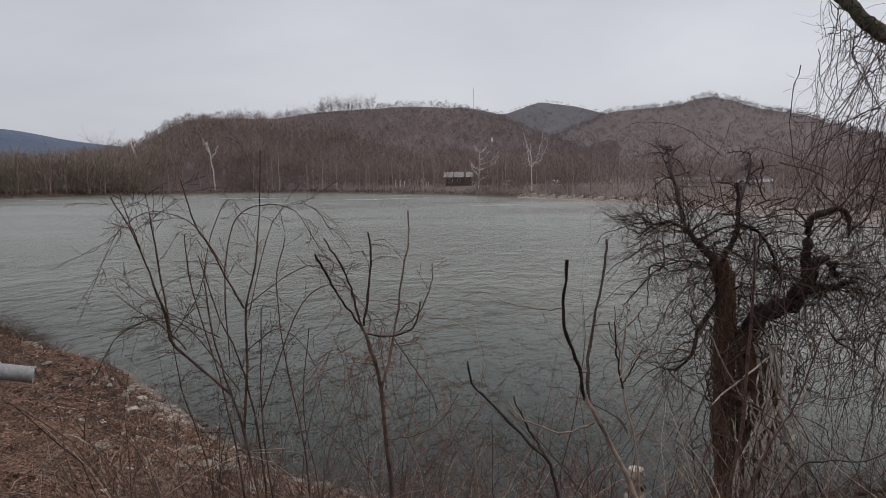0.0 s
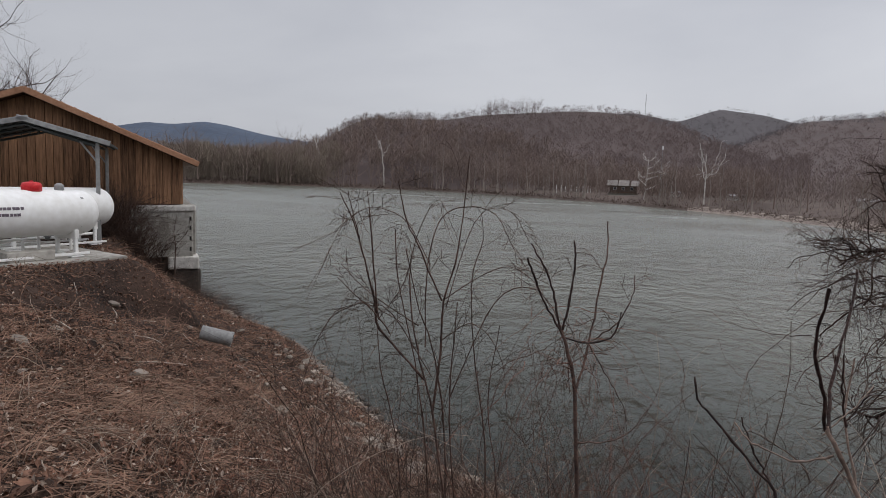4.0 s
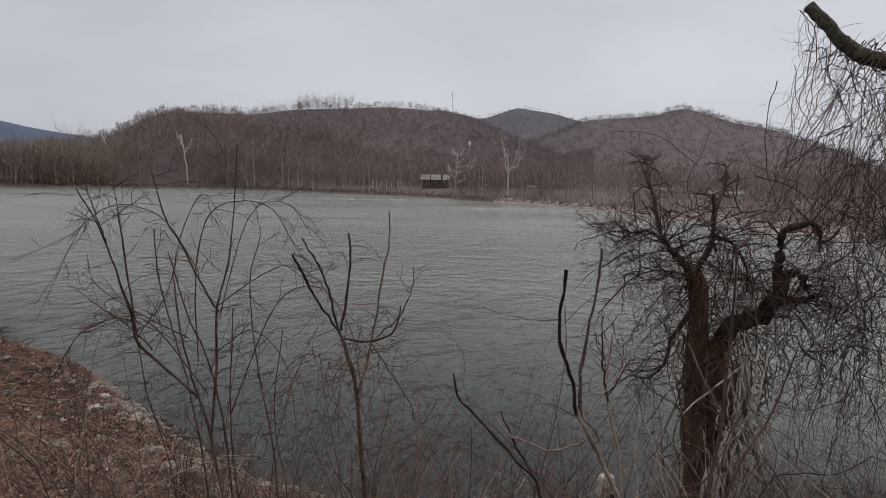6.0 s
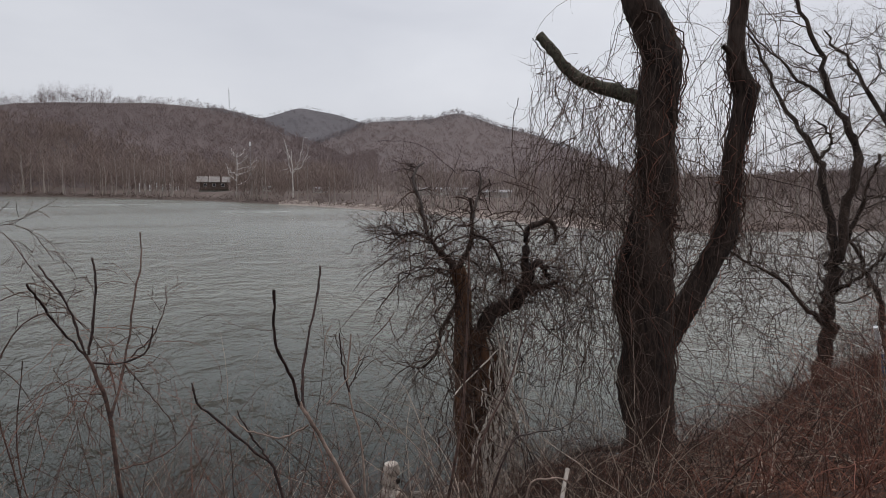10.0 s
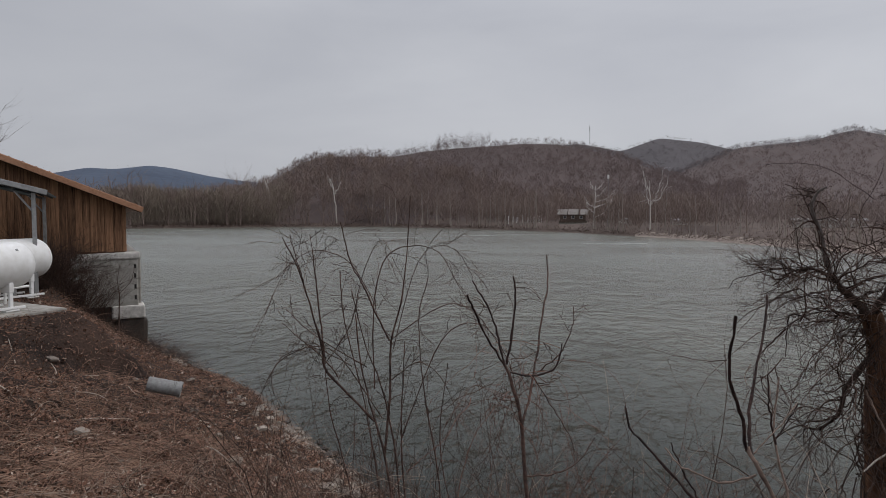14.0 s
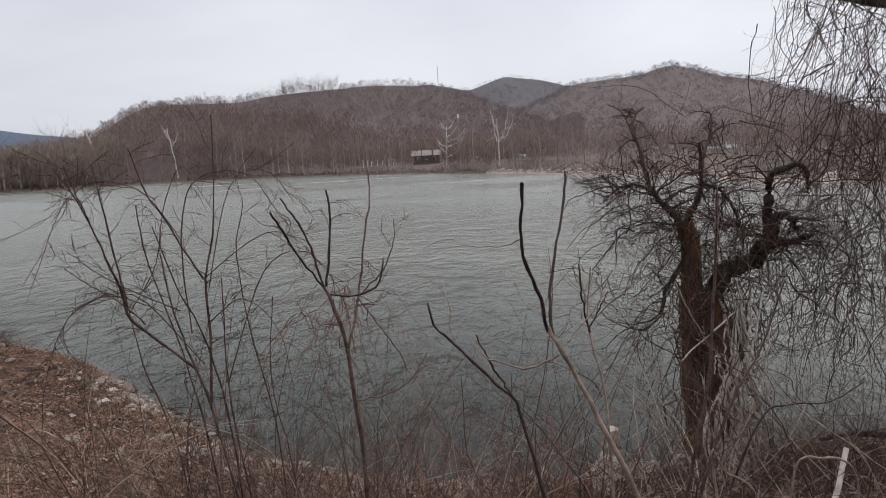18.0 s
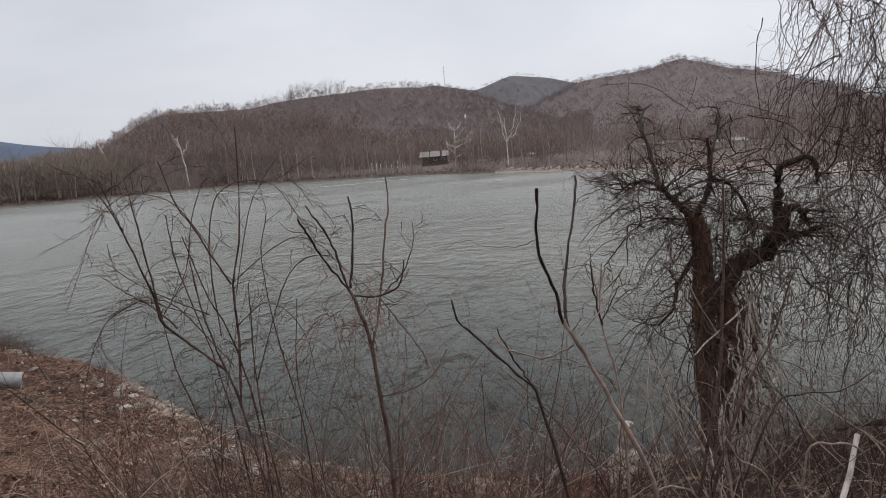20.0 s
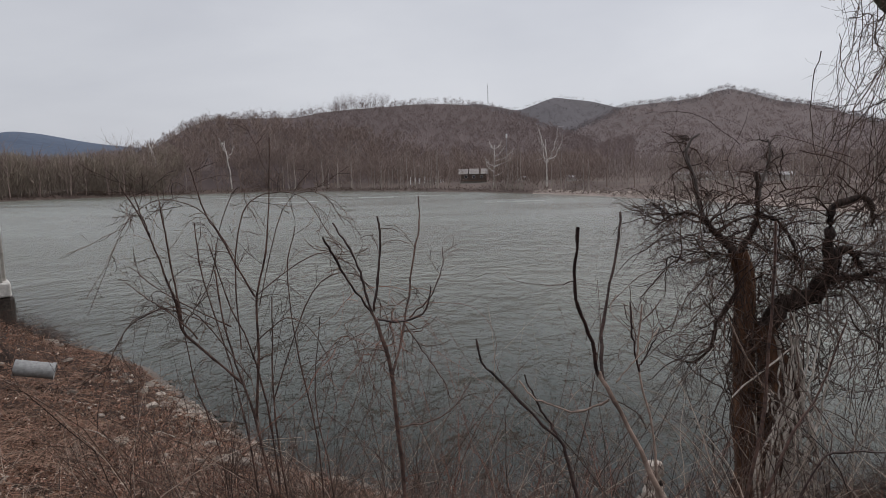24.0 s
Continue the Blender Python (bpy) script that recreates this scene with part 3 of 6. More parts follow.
def height(x, y):
    x, y = np.atleast_1d(np.asarray(x, float)), np.atleast_1d(np.asarray(y, float))
    r, az = np.hypot(x, y), np.degrees(np.arctan2(x, y))
    near = near_distance(x, y)
    far = np.where(np.abs(az) < 88, r - np.interp(az, FAR_SHORE[:, 0], FAR_SHORE[:, 1]), -50.0)
    reach = np.interp(x, (-14.5, -12.5, -11.3, -9.0, 8, 14), (2.4, 4.4, 5.0, 7.0, 7.6, 6.8))
    u = np.clip(near / reach, 0, 1)
    top = np.interp(x, (-16, -10, 6, 16), (2.82, 2.86, 3.02, 3.9))
    zn = top * (u * 0.92 + 0.08 * u ** 2) + np.clip(near, 0, 1) * np.interp(x, (-11.5, -9.0), (0.2, 1.0)) * (0.11 * ripple(x, y, 1.6, 0) + 0.12 * ripple(x, y, 4.5, 1) * (1 - u) + 0.08 * ripple(x, y, 0.7, 2) + 0.035 * ripple(x, y, 0.3, 1)) + 0.02
    # level ground round the tank slab
    su, sv = (x + 13.42) * math.cos(radians(18)) - (y - 8.55) * math.sin(radians(18)), (x + 13.42) * math.sin(radians(18)) + (y - 8.55) * math.cos(radians(18))
    level = np.clip(1 - np.maximum(np.abs(su) - 2.2, np.abs(sv) - 3.65) / 1.1, 0, 1)
    zn = zn + (2.77 - zn) * level * (near > 1.5)
    zf = np.clip(far * 0.3, 0, 0.9) + np.clip((far - 3) * 0.07, 0, 1.9) + np.clip(far, 0, 1) * 0.25 * ripple(x, y, 30, 1)
    hill = np.zeros_like(x)
    for crest, foot, rows in RIDGES:
        rows = np.array(rows)
        e = sum(np.interp(az + o, rows[:, 0], rows[:, 1], 0, 0) for o in (-0.35, 0, 0.35)) / 3
        s = np.clip((r - foot) / (crest - foot), 0, 1)
        back = np.clip((r - crest) / (crest * 0.6), 0, 1)
        hill = np.maximum(hill, (EYE_Z + e * crest - 3) * (s ** 1.35) * (1 - back ** 2 * 0.7) * (e > 0) * (1 + 0.05 * ripple(x, y, crest * 0.28, 0) * (1 - s)))
    z = np.where(near > 0, zn, np.where(far > 0, zf + np.where(far > 20, hill, 0), -np.clip(np.minimum(-near, -far) * 0.35, 0.02, 1.8)))
    return z


def build_land():
    az = np.radians(np.concatenate([np.arange(-180, -64, 4), np.arange(-64, 64, 0.25), np.arange(64, 180, 4)]))
    rad = np.concatenate([[0.02], np.geomspace(0.5, 3.0, 20), np.geomspace(3.05, 20, 190), np.geomspace(20.6, 4700, 190)])
    a, r = np.meshgrid(az, rad)
    x, y = r * np.sin(a), r * np.cos(a)
    z = height(x.ravel(), y.ravel())
    v = np.stack([x.ravel(), y.ravel(), z], 1)
    n, m = len(az), len(rad)
    i = np.arange(n * m).reshape(m, n)
    j = np.roll(i, -1, 1)
    f = np.stack([i[:-1], i[1:], j[1:], j[:-1]], -1).reshape(-1, 4)
    c = v[f].mean(1)
    rr, aa = np.hypot(c[:, 0], c[:, 1]), np.degrees(np.arctan2(c[:, 0], c[:, 1]))
    slot = np.zeros(len(f), int)
    slot[(c[:, 2] < 0.12) & (rr < 60)] = 1
    slot[(rr > 60) & (c[:, 1] > 20)] = 2
    slot[(rr > 60) & (rr < 175) & (c[:, 2] < 0.85) & (np.abs(aa - 22) < 15)] = 6
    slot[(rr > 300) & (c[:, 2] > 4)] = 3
    # slopes beyond 1000 m take the colours with haze painted in
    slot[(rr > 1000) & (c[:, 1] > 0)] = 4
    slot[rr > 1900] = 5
    me = mesh_of("ground", [(v, f)], [LITTER, MUD, FLOOR_FAR, HILL_FAR, HILL_HAZE, HILL_BLUE_HAZE, SAND], True, slot)
    return tagged(new("ground", me), "steep leaf-littered river bank and wooded hills beyond", "ground", kind="structure")


def build_water():
    az = np.radians(np.arange(-95, 95.1, 2.5))
    rad = np.concatenate([[4.0], np.geomspace(6, 1500, 26)])
    a, r = np.meshgrid(az, rad)
    v = np.stack([(r * np.sin(a)).ravel(), (r * np.cos(a)).ravel(), np.zeros(a.size)], 1)
    n, m = len(az), len(rad)
    i = np.arange(n * m).reshape(m, n)
    f = np.stack([i[:-1, :-1], i[1:, :-1], i[1:, 1:], i[:-1, 1:]], -1).reshape(-1, 4)
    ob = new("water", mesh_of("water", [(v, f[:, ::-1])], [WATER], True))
    return tagged(ob, "wide grey-green river with small ripples", "river", kind="structure")


build_land()
build_water()


def at_polar(az, r):
    x, y = r * np.sin(np.radians(az)), r * np.cos(np.radians(az))
    return np.stack([x, y, height(x, y)], 1)


def clear_of_yards(p):
    """False for trees that would stand on or before the cabin's yard."""
    az, r = np.degrees(np.arctan2(p[:, 0], p[:, 1])), np.hypot(p[:, 0], p[:, 1])
    return ~((np.abs(az - 1.6) < 1.5) & (r < 250))


def west_rise(p):
    """The trees on the far point, to the north-west, are taller."""
    return np.interp(np.degrees(np.arctan2(p[:, 0], p[:, 1])), (-31, -26), (1.4, 1.0))


# ---- the wooded hills ----
def woods(name, label, mat, az0, az1, near, far, count, tall, template_args, flat=1.0, keep=3.0):
    az = rng.uniform(az0, az1, count)
    r = near + (far - near) * rng.uniform(0, 1, count) ** flat
    if near < 100:
        r = r + np.interp(az, FAR_SHORE[:, 0], FAR_SHORE[:, 1])
    p = at_polar(az, r)
    p = p[(p[:, 2] > keep) & clear_of_yards(p)]
    p[:, 2] -= 0.3
    sets = []
    for t in range(3):
        tr, br = bare_tree(1.0, **template_args)
        q = p[t::3]
        grow = np.clip(np.hypot(q[:, 0], q[:, 1]) / 230, 0.45, 1.5) * west_rise(q) if near < 100 else 1.0
        sets.append(many(tr + br, q, rng.uniform(tall[0], tall[1], len(q)) * grow, rng.uniform(tall[0], tall[1], len(q)) * grow))
    ob = piece(name, sets, mat)
    return tagged(ob, label, "trees", kind="stuff")


def puffs(p, tall, twigs, wide, width, low=0.12):
    """Leafless crowns as clouds of fine upswept twigs, one cloud a tree."""
    n = len(p)
    h = np.repeat(tall, twigs)
    c = np.repeat(p, twigs, 0)
    m = n * twigs
    u = rng.uniform(0, 1, m) ** 0.8
    z = low + (1 - low) * u
    reach = np.sin(np.pi * np.clip(0.22 + 0.72 * u, 0, 1)) ** 0.8 * np.sqrt(rng.uniform(0, 1, m)) * np.repeat(rng.uniform(0.75, 1.3, n), twigs)
    th = rng.uniform(0, 2 * np.pi, m)
    out = np.stack([np.cos(th), np.sin(th), np.zeros(m)], 1)
    base = c + out * (reach * wide * h)[:, None] + np.array([0, 0, 1.0]) * (z * h * 0.86)[:, None]
    way = out * rng.uniform(0, 0.9, (m, 1)) + np.array([0, 0, 1.0]) + rng.normal(0, 0.35, (m, 3))
    way /= np.linalg.norm(way, axis=1, keepdims=True)
    ln = (h * rng.uniform(0.08, 0.24, m))[:, None]
    side = np.cross(way, rng.normal(0, 1, (m, 3)))
    side /= np.linalg.norm(side, axis=1, keepdims=True) + 1e-9
    w = (width * rng.uniform(0.5, 1.4, m))[:, None]
    tip = base + way * ln
    v = np.stack([base - side * w, base + side * w, tip + side * w * 0.25, tip - side * w * 0.25], 1).reshape(-1, 3)
    return v, np.arange(4 * m).reshape(m, 4)


def fuzz(name, label, mat, az0, az1, near, far, count, tall, twigs, wide, width, keep=3.0, shore=False, low=0.12):
    az = rng.uniform(az0, az1, count)
    r = rng.uniform(near, far, count)
    if shore:
        r = r + np.interp(az, FAR_SHORE[:, 0], FAR_SHORE[:, 1])
    p = at_polar(az, r)
    p = p[(p[:, 2] > keep) & clear_of_yards(p)]
    p[:, 2] -= 0.3
    grow = np.clip(np.hypot(p[:, 0], p[:, 1]) / 230, 0.45, 1.35) * west_rise(p) if shore else 1.0
    h = rng.uniform(tall[0], tall[1], len(p)) * grow
    w = width * np.repeat(np.clip(np.hypot(p[:, 0], p[:, 1]) / 230, 0.4, 1.5) if shore else np.ones(len(p)), twigs)
    return tagged(piece(name, [puffs(p, h, twigs, wide, w, low)], mat), label, "trees", kind="stuff")


fuzz("hillside_woods", "bare grey-brown trees covering the low hill", TWIG_HILL, -29, 16, 305, 521, 5600, (3.6, 6.6), 44, 0.5, 0.10)
fuzz("mountain_woods", "bare trees covering the rounded hill", TWIG_HILL, 4, 80, 150, 902, 6600, (4, 7.5), 34, 0.6, 0.16)
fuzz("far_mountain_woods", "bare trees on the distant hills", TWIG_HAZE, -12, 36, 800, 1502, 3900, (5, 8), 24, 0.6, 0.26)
fuzz("flat_woods", "dense bare trees on the flat behind the far bank", TWIG_FAR, -50, 13, 8, 150, 1700, (6, 11), 90, 0.30, 0.08, 1.2, True)
fuzz("east_woods", "pale bare trees on the flat below the rounded hill", TWIG_PALE, 13, 80, 8, 110, 700, (6, 10), 80, 0.34, 0.07, 1.2, True)
fuzz("willow_scrub", "soft olive-brown scrub trees on the far point", TWIG_OLIVE, -48, -24.5, 5, 70, 420, (7, 11), 150, 0.42, 0.085, 0.9, True, 0.02)
woods("flat_poles", "bare tree stems standing on the flat behind the far bank", TRUNK_GREY, -30, 80, 3, 70, 440, (6, 14.5), dict(first=12, second=4, spread=0.3, low=0.4, stout=0.0095, lean=0.09, k1=3, k2=2), keep=1.2)
woods("ridge_woods", "leafless trees along the crest of the low hill", TWIG_HILL, -11.5, -6.0, 507, 526, 60, (7, 12), dict(first=16, second=5, spread=0.5, low=0.25, stout=0.010, lean=0.1, k1=4, k2=3))
woods("ridge_woods", "scattered leafless trees on the crest of the low hill", TWIG_HILL, -22, -11.5, 508, 524, 26, (5, 9), dict(first=14, second=4, spread=0.5, low=0.25, stout=0.010, lean=0.1, k1=4, k2=3))


def shore_trees():
    """Single bare trees along the far waterline, brush at their feet."""
    kinds = []
    for j in range(6):
        tr, br = bare_tree(1.0, spread=0.34 + 0.03 * j, first=12, second=4, third=2 if j < 3 else 0, lean=0.07, low=0.22, stout=0.018)
        kinds.append((mesh_of("trunk", tr, BANK_TRUNK), mesh_of("trunk", tr, TWIG_FAR), mesh_of("crown", br, TWIG_FAR)))
    for j in range(230):
        az = rng.uniform(-44, 60)
        edge = np.interp(az, FAR_SHORE[:, 0], FAR_SHORE[:, 1])
        r = edge + 3 + abs(rng.normal(0, 9))
        p = at_polar(np.array([az]), np.array([r]))[0]
        if not clear_of_yards(p[None])[0]:
            continue
        s = rng.uniform(7, 15) * min(1.3, 0.35 + edge / 330) * float(west_rise(p[None])[0])
        ob = thing("bank_tree", (p[0], p[1], p[2] - 0.15), rng.uniform(0, 360), "bare grey-brown tree on the far bank", "tree", "trees on the far bank")
        ob.scale = (s, s, s)
        pale, dull, br = kinds[int(rng.integers(6))]
        new("trunk", pale if az > -16 else dull).parent = ob
        new("crown", br).parent = ob
    az = rng.uniform(-46, 66, 800)
    edge = np.interp(az, FAR_SHORE[:, 0], FAR_SHORE[:, 1])
    p = at_polar(az, edge + 1.2 + np.abs(rng.normal(0, 6, len(az))))
    base = np.repeat(p, 2, 0)
    n = len(base)
    bp, br = arcs(base, np.concatenate([rng.normal(0, 0.5, (n, 2)), np.ones((n, 1))], 1), rng.uniform(0.6, 2.6, n) * np.repeat(np.clip(edge / 230, 0.3, 1.3), 2), np.full(n, 0.05) * np.repeat(np.clip(edge / 230, 0.3, 1.3), 2), 5, 0.5)
    # dark tufts added to draw the shadow line under the far bank
    az = rng.uniform(-46, 66, 5000)
    edge = np.interp(az, FAR_SHORE[:, 0], FAR_SHORE[:, 1])
    q = at_polar(az, edge + rng.uniform(0.1, 2.2, len(az)))
    q[:, 2] = np.maximum(q[:, 2], 0.05)
    size = np.clip(np.repeat(edge, 4) / 230, 0.4, 1.4)
    tagged(piece("bank_shade_tufts", [puffs(q, np.repeat(rng.uniform(0.4, 1.3, 2500), 2) * np.clip(edge / 230, 0.35, 1.3), 4, 0.9, 0.12 * size, 0.0)], VINE), "dark stalk tufts for the shadow line under the far bank", "roots", kind="stuff")
    tagged(piece("bank_brush", [tubes(bp, br, 3)], VINE), "tangled bare brush along the far waterline", "brush", kind="stuff")


shore_trees()


def white_tree(az, r, h, lean, forks, bark=PALE_BARK, label="white-barked bare sycamore on the far bank"):
    """A bleached bare sycamore; forks: (start share, side, length share)."""
    p0 = at_polar(np.array([az]), np.array([r]))[0]
    ob = thing("sycamore", p0 - np.array([0, 0, 0.2]), 0, label, "tree", "sycamores on the far bank")
    side = np.array([math.cos(math.radians(az)), -math.sin(math.radians(az)), 0.0])
    k = 9
    u = np.linspace(0, 1, k)
    line = side[None] * (lean * h * u ** 1.5)[:, None] + np.array([0, 0, 1.0])[None] * (h * u)[:, None] + rng.normal(0, 0.012 * h, (k, 3)) * u[:, None]
    piece("trunk", [tubes(line[None], (h * 0.016 * np.linspace(1, 0.4, k))[None], 6)], bark, ob)
    for s, way, ln in forks:
        i = int(s * (k - 1))
        d = side * way + np.array([0, 0, 1.0])
        pts = [line[i], line[i] + d * ln * h * 0.5 + rng.normal(0, 0.01 * h, 3), line[i] + (d + np.array([0, 0, 0.35]) - side * way * 0.2) * ln * h]
        p, r_ = stem(pts, h * 0.009, h * 0.004, 11, 0.014 * h)
        p2, r2 = kids(p, r_, 9, ln * h * 0.5, 58, 8, up=0.15, wig=0.42, thin=0.6)
        piece("limb", [tubes(p, r_, 5), tubes(p2, r2, 4)], bark, ob)
    return ob


white_tree(-20.3, 352, 26, -0.10, ((0.7, 0.9, 0.2), (0.85, -0.7, 0.16), (0.95, -0.9, 0.14)))
white_tree(-26.0, 372, 20, -0.25, ((0.6, -0.6, 0.3), (0.8, 0.6, 0.2)))
white_tree(3.4, 202, 13.5, 0.05, ((0.3, 1.6, 0.26), (0.4, -1.1, 0.24), (0.5, 2.4, 0.26), (0.55, 2.0, 0.24), (0.6, -1.5, 0.2), (0.66, 2.6, 0.22), (0.8, 1.6, 0.2), (0.9, -1.0, 0.18), (0.95, 1.4, 0.16)))
white_tree(8.3, 172, 13.5, -0.02, ((0.5, 0.55, 0.5), (0.5, -0.35, 0.5), (0.52, 0.95, 0.42), (0.8, -0.5, 0.25)))
white_tree(-8.2, 292, 15, -0.03, ((0.55, -0.7, 0.3), (0.7, 0.5, 0.26)), TWIG_FAR, "dull grey bare sycamore on the far bank")
white_tree(11.6, 156, 10, 0.04, ((0.5, -0.4, 0.35), (0.6, 0.5, 0.35)), TWIG_FAR, "dull grey bare sycamore on the far bank")
white_tree(13.6, 148, 11, 0.02, ((0.4, -0.5, 0.35), (0.5, 0.5, 0.4)), TWIG_FAR, "dull grey bare sycamore on the far bank")
white_tree(16.0, 138, 9, -0.05, ((0.4, -0.6, 0.4), (0.6, 0.5, 0.3)), TWIG_FAR, "dull grey bare sycamore on the far bank")


# ---- far side: cabin, sheds, posts, mast ----
def cabin():
    p = at_polar(np.array([1.6]), np.array([242.0]))[0]
    ob = thing("cabin", p + np.array([0, 0, 0.5]), -4, "low dark log cabin with a grey shingle roof", "house")
    part("wall", box(9.5, 6, 2.6, (0, 0, 1.6), 0.04), HOUSE_WALL, ob)
    part("wall", box(10.6, 7, 1.4, (0, 0, -0.3), 0.04), CONCRETE, ob, "grey stone base")
    for sx, ln in ((-4.1, 3.9), (0.1, 3.9), (4.2, 3.0)):
        part("roof", joined(box(ln, 4.2, 0.14, (sx, -1.85, 3.95), 0.03, (30, 0, 0)), box(ln, 4.2, 0.14, (sx, 1.85, 3.95), 0.03, (-30, 0, 0))), OLD_SHINGLE, ob)
    for x in (-4.8, -1.6, 1.6, 4.8):
        part("porch_post", box(0.16, 0.16, 2.6, (x, -3.5, 1.6), 0.02), HOUSE_WALL, ob)
    for x in (-3.0, 0.0, 3.0):
        w = part("window", box(1.1, 0.08, 1.0, (x, -3.03, 1.9), 0.01), WHITE_PAINT, ob, "white window frame")
        part("pane", box(0.95, 0.04, 0.85, (x, -3.08, 1.9)), GLASS, w)
    part("porch_floor", box(10.4, 1.6, 0.15, (0, -3.6, 0.45), 0.02), PLANK_DARK, ob)


cabin()


def long_shed(az, r, w, h, label):
    p = at_polar(np.array([az]), np.array([r]))[0]
    ob = thing("shed", p, -az, label, "shed", "sheds on the far bank")
    part("wall", box(w, 3, h, (0, 0, h / 2), 0.02), CONCRETE_PALE, ob)
    part("roof", box(w + 0.6, 3.8, 0.12, (0, 0, h + 0.25), 0.02, (8, 0, 0)), GREY_METAL, ob)


long_shed(10.7, 186, 4.4, 1.2, "low white shed among the far trees")
long_shed(5.9, 216, 3.2, 1.3, "small pale shed behind the far trees")
long_shed(21.8, 150, 13, 1.4, "long low white shed below the hill")
long_shed(27.0, 130, 6, 1.0, "low white shed below the hill")


def white_post(az):
    p = at_polar(np.array([az]), np.array([262.0]))[0]
    ob = thing("marker_post", p, 0, "short white post among the far trees", "post", "row of white posts")
    h = rng.uniform(2.0, 3.0)
    part("post", rod((0, 0, 0), (0, 0, h), 0.16, 0.14, 6), WHITE_PAINT, ob)
    part("cap", turned(((0.2, h), (0.2, h + 0.1), (0.05, h + 0.2)), 6), WHITE_PAINT, ob)


for a in (-5.0, -4.3, -3.9, -3.5, -3.0, -2.6, -2.0, -1.5, -1.2):
    white_post(a + rng.uniform(-0.1, 0.1))


def mast():
    p = at_polar(np.array([3.0]), np.array([1490.0]))[0]
    ob = thing("radio_mast", p, 0, "thin steel radio mast on the hilltop", "mast")
    legs = [(1.1 * math.cos(a), 1.1 * math.sin(a)) for a in (0, 2.1, 4.2)]
    for x, y in legs:
        part("leg", rod((x, y, -2), (x * 0.5, y * 0.5, 46), 0.22, 0.16, 5), GREY_METAL, ob)
    for z in range(2, 46, 4):
        part("brace", joined(*[rod((legs[i][0], legs[i][1], z), (legs[(i + 1) % 3][0], legs[(i + 1) % 3][1], z + 4), 0.1, 0.1, 4) for i in range(3)]), GREY_METAL, ob)
    part("antenna", rod((0, 0, 45), (0, 0, 52), 0.2, 0.1, 5), WHITE_PAINT, ob)


mast()


def bird_box():
    p = at_polar(np.array([4.65]), np.array([196.0]))[0]
    ob = thing("nest_box_pole", p, 0, "tall thin pole with a white nest box on top", "pole")
    part("pole", rod((0, 0, -0.3), (0, 0, 15.2), 0.07, 0.05, 6), GREY_METAL, ob)
    b = part("box", box(0.5, 0.5, 1.1, (0, 0, 15.7), 0.05), WHITE_PAINT, ob)
    part("lid", box(0.62, 0.62, 0.1, (0, 0, 16.3), 0.03), WHITE_PAINT, b)


bird_box()


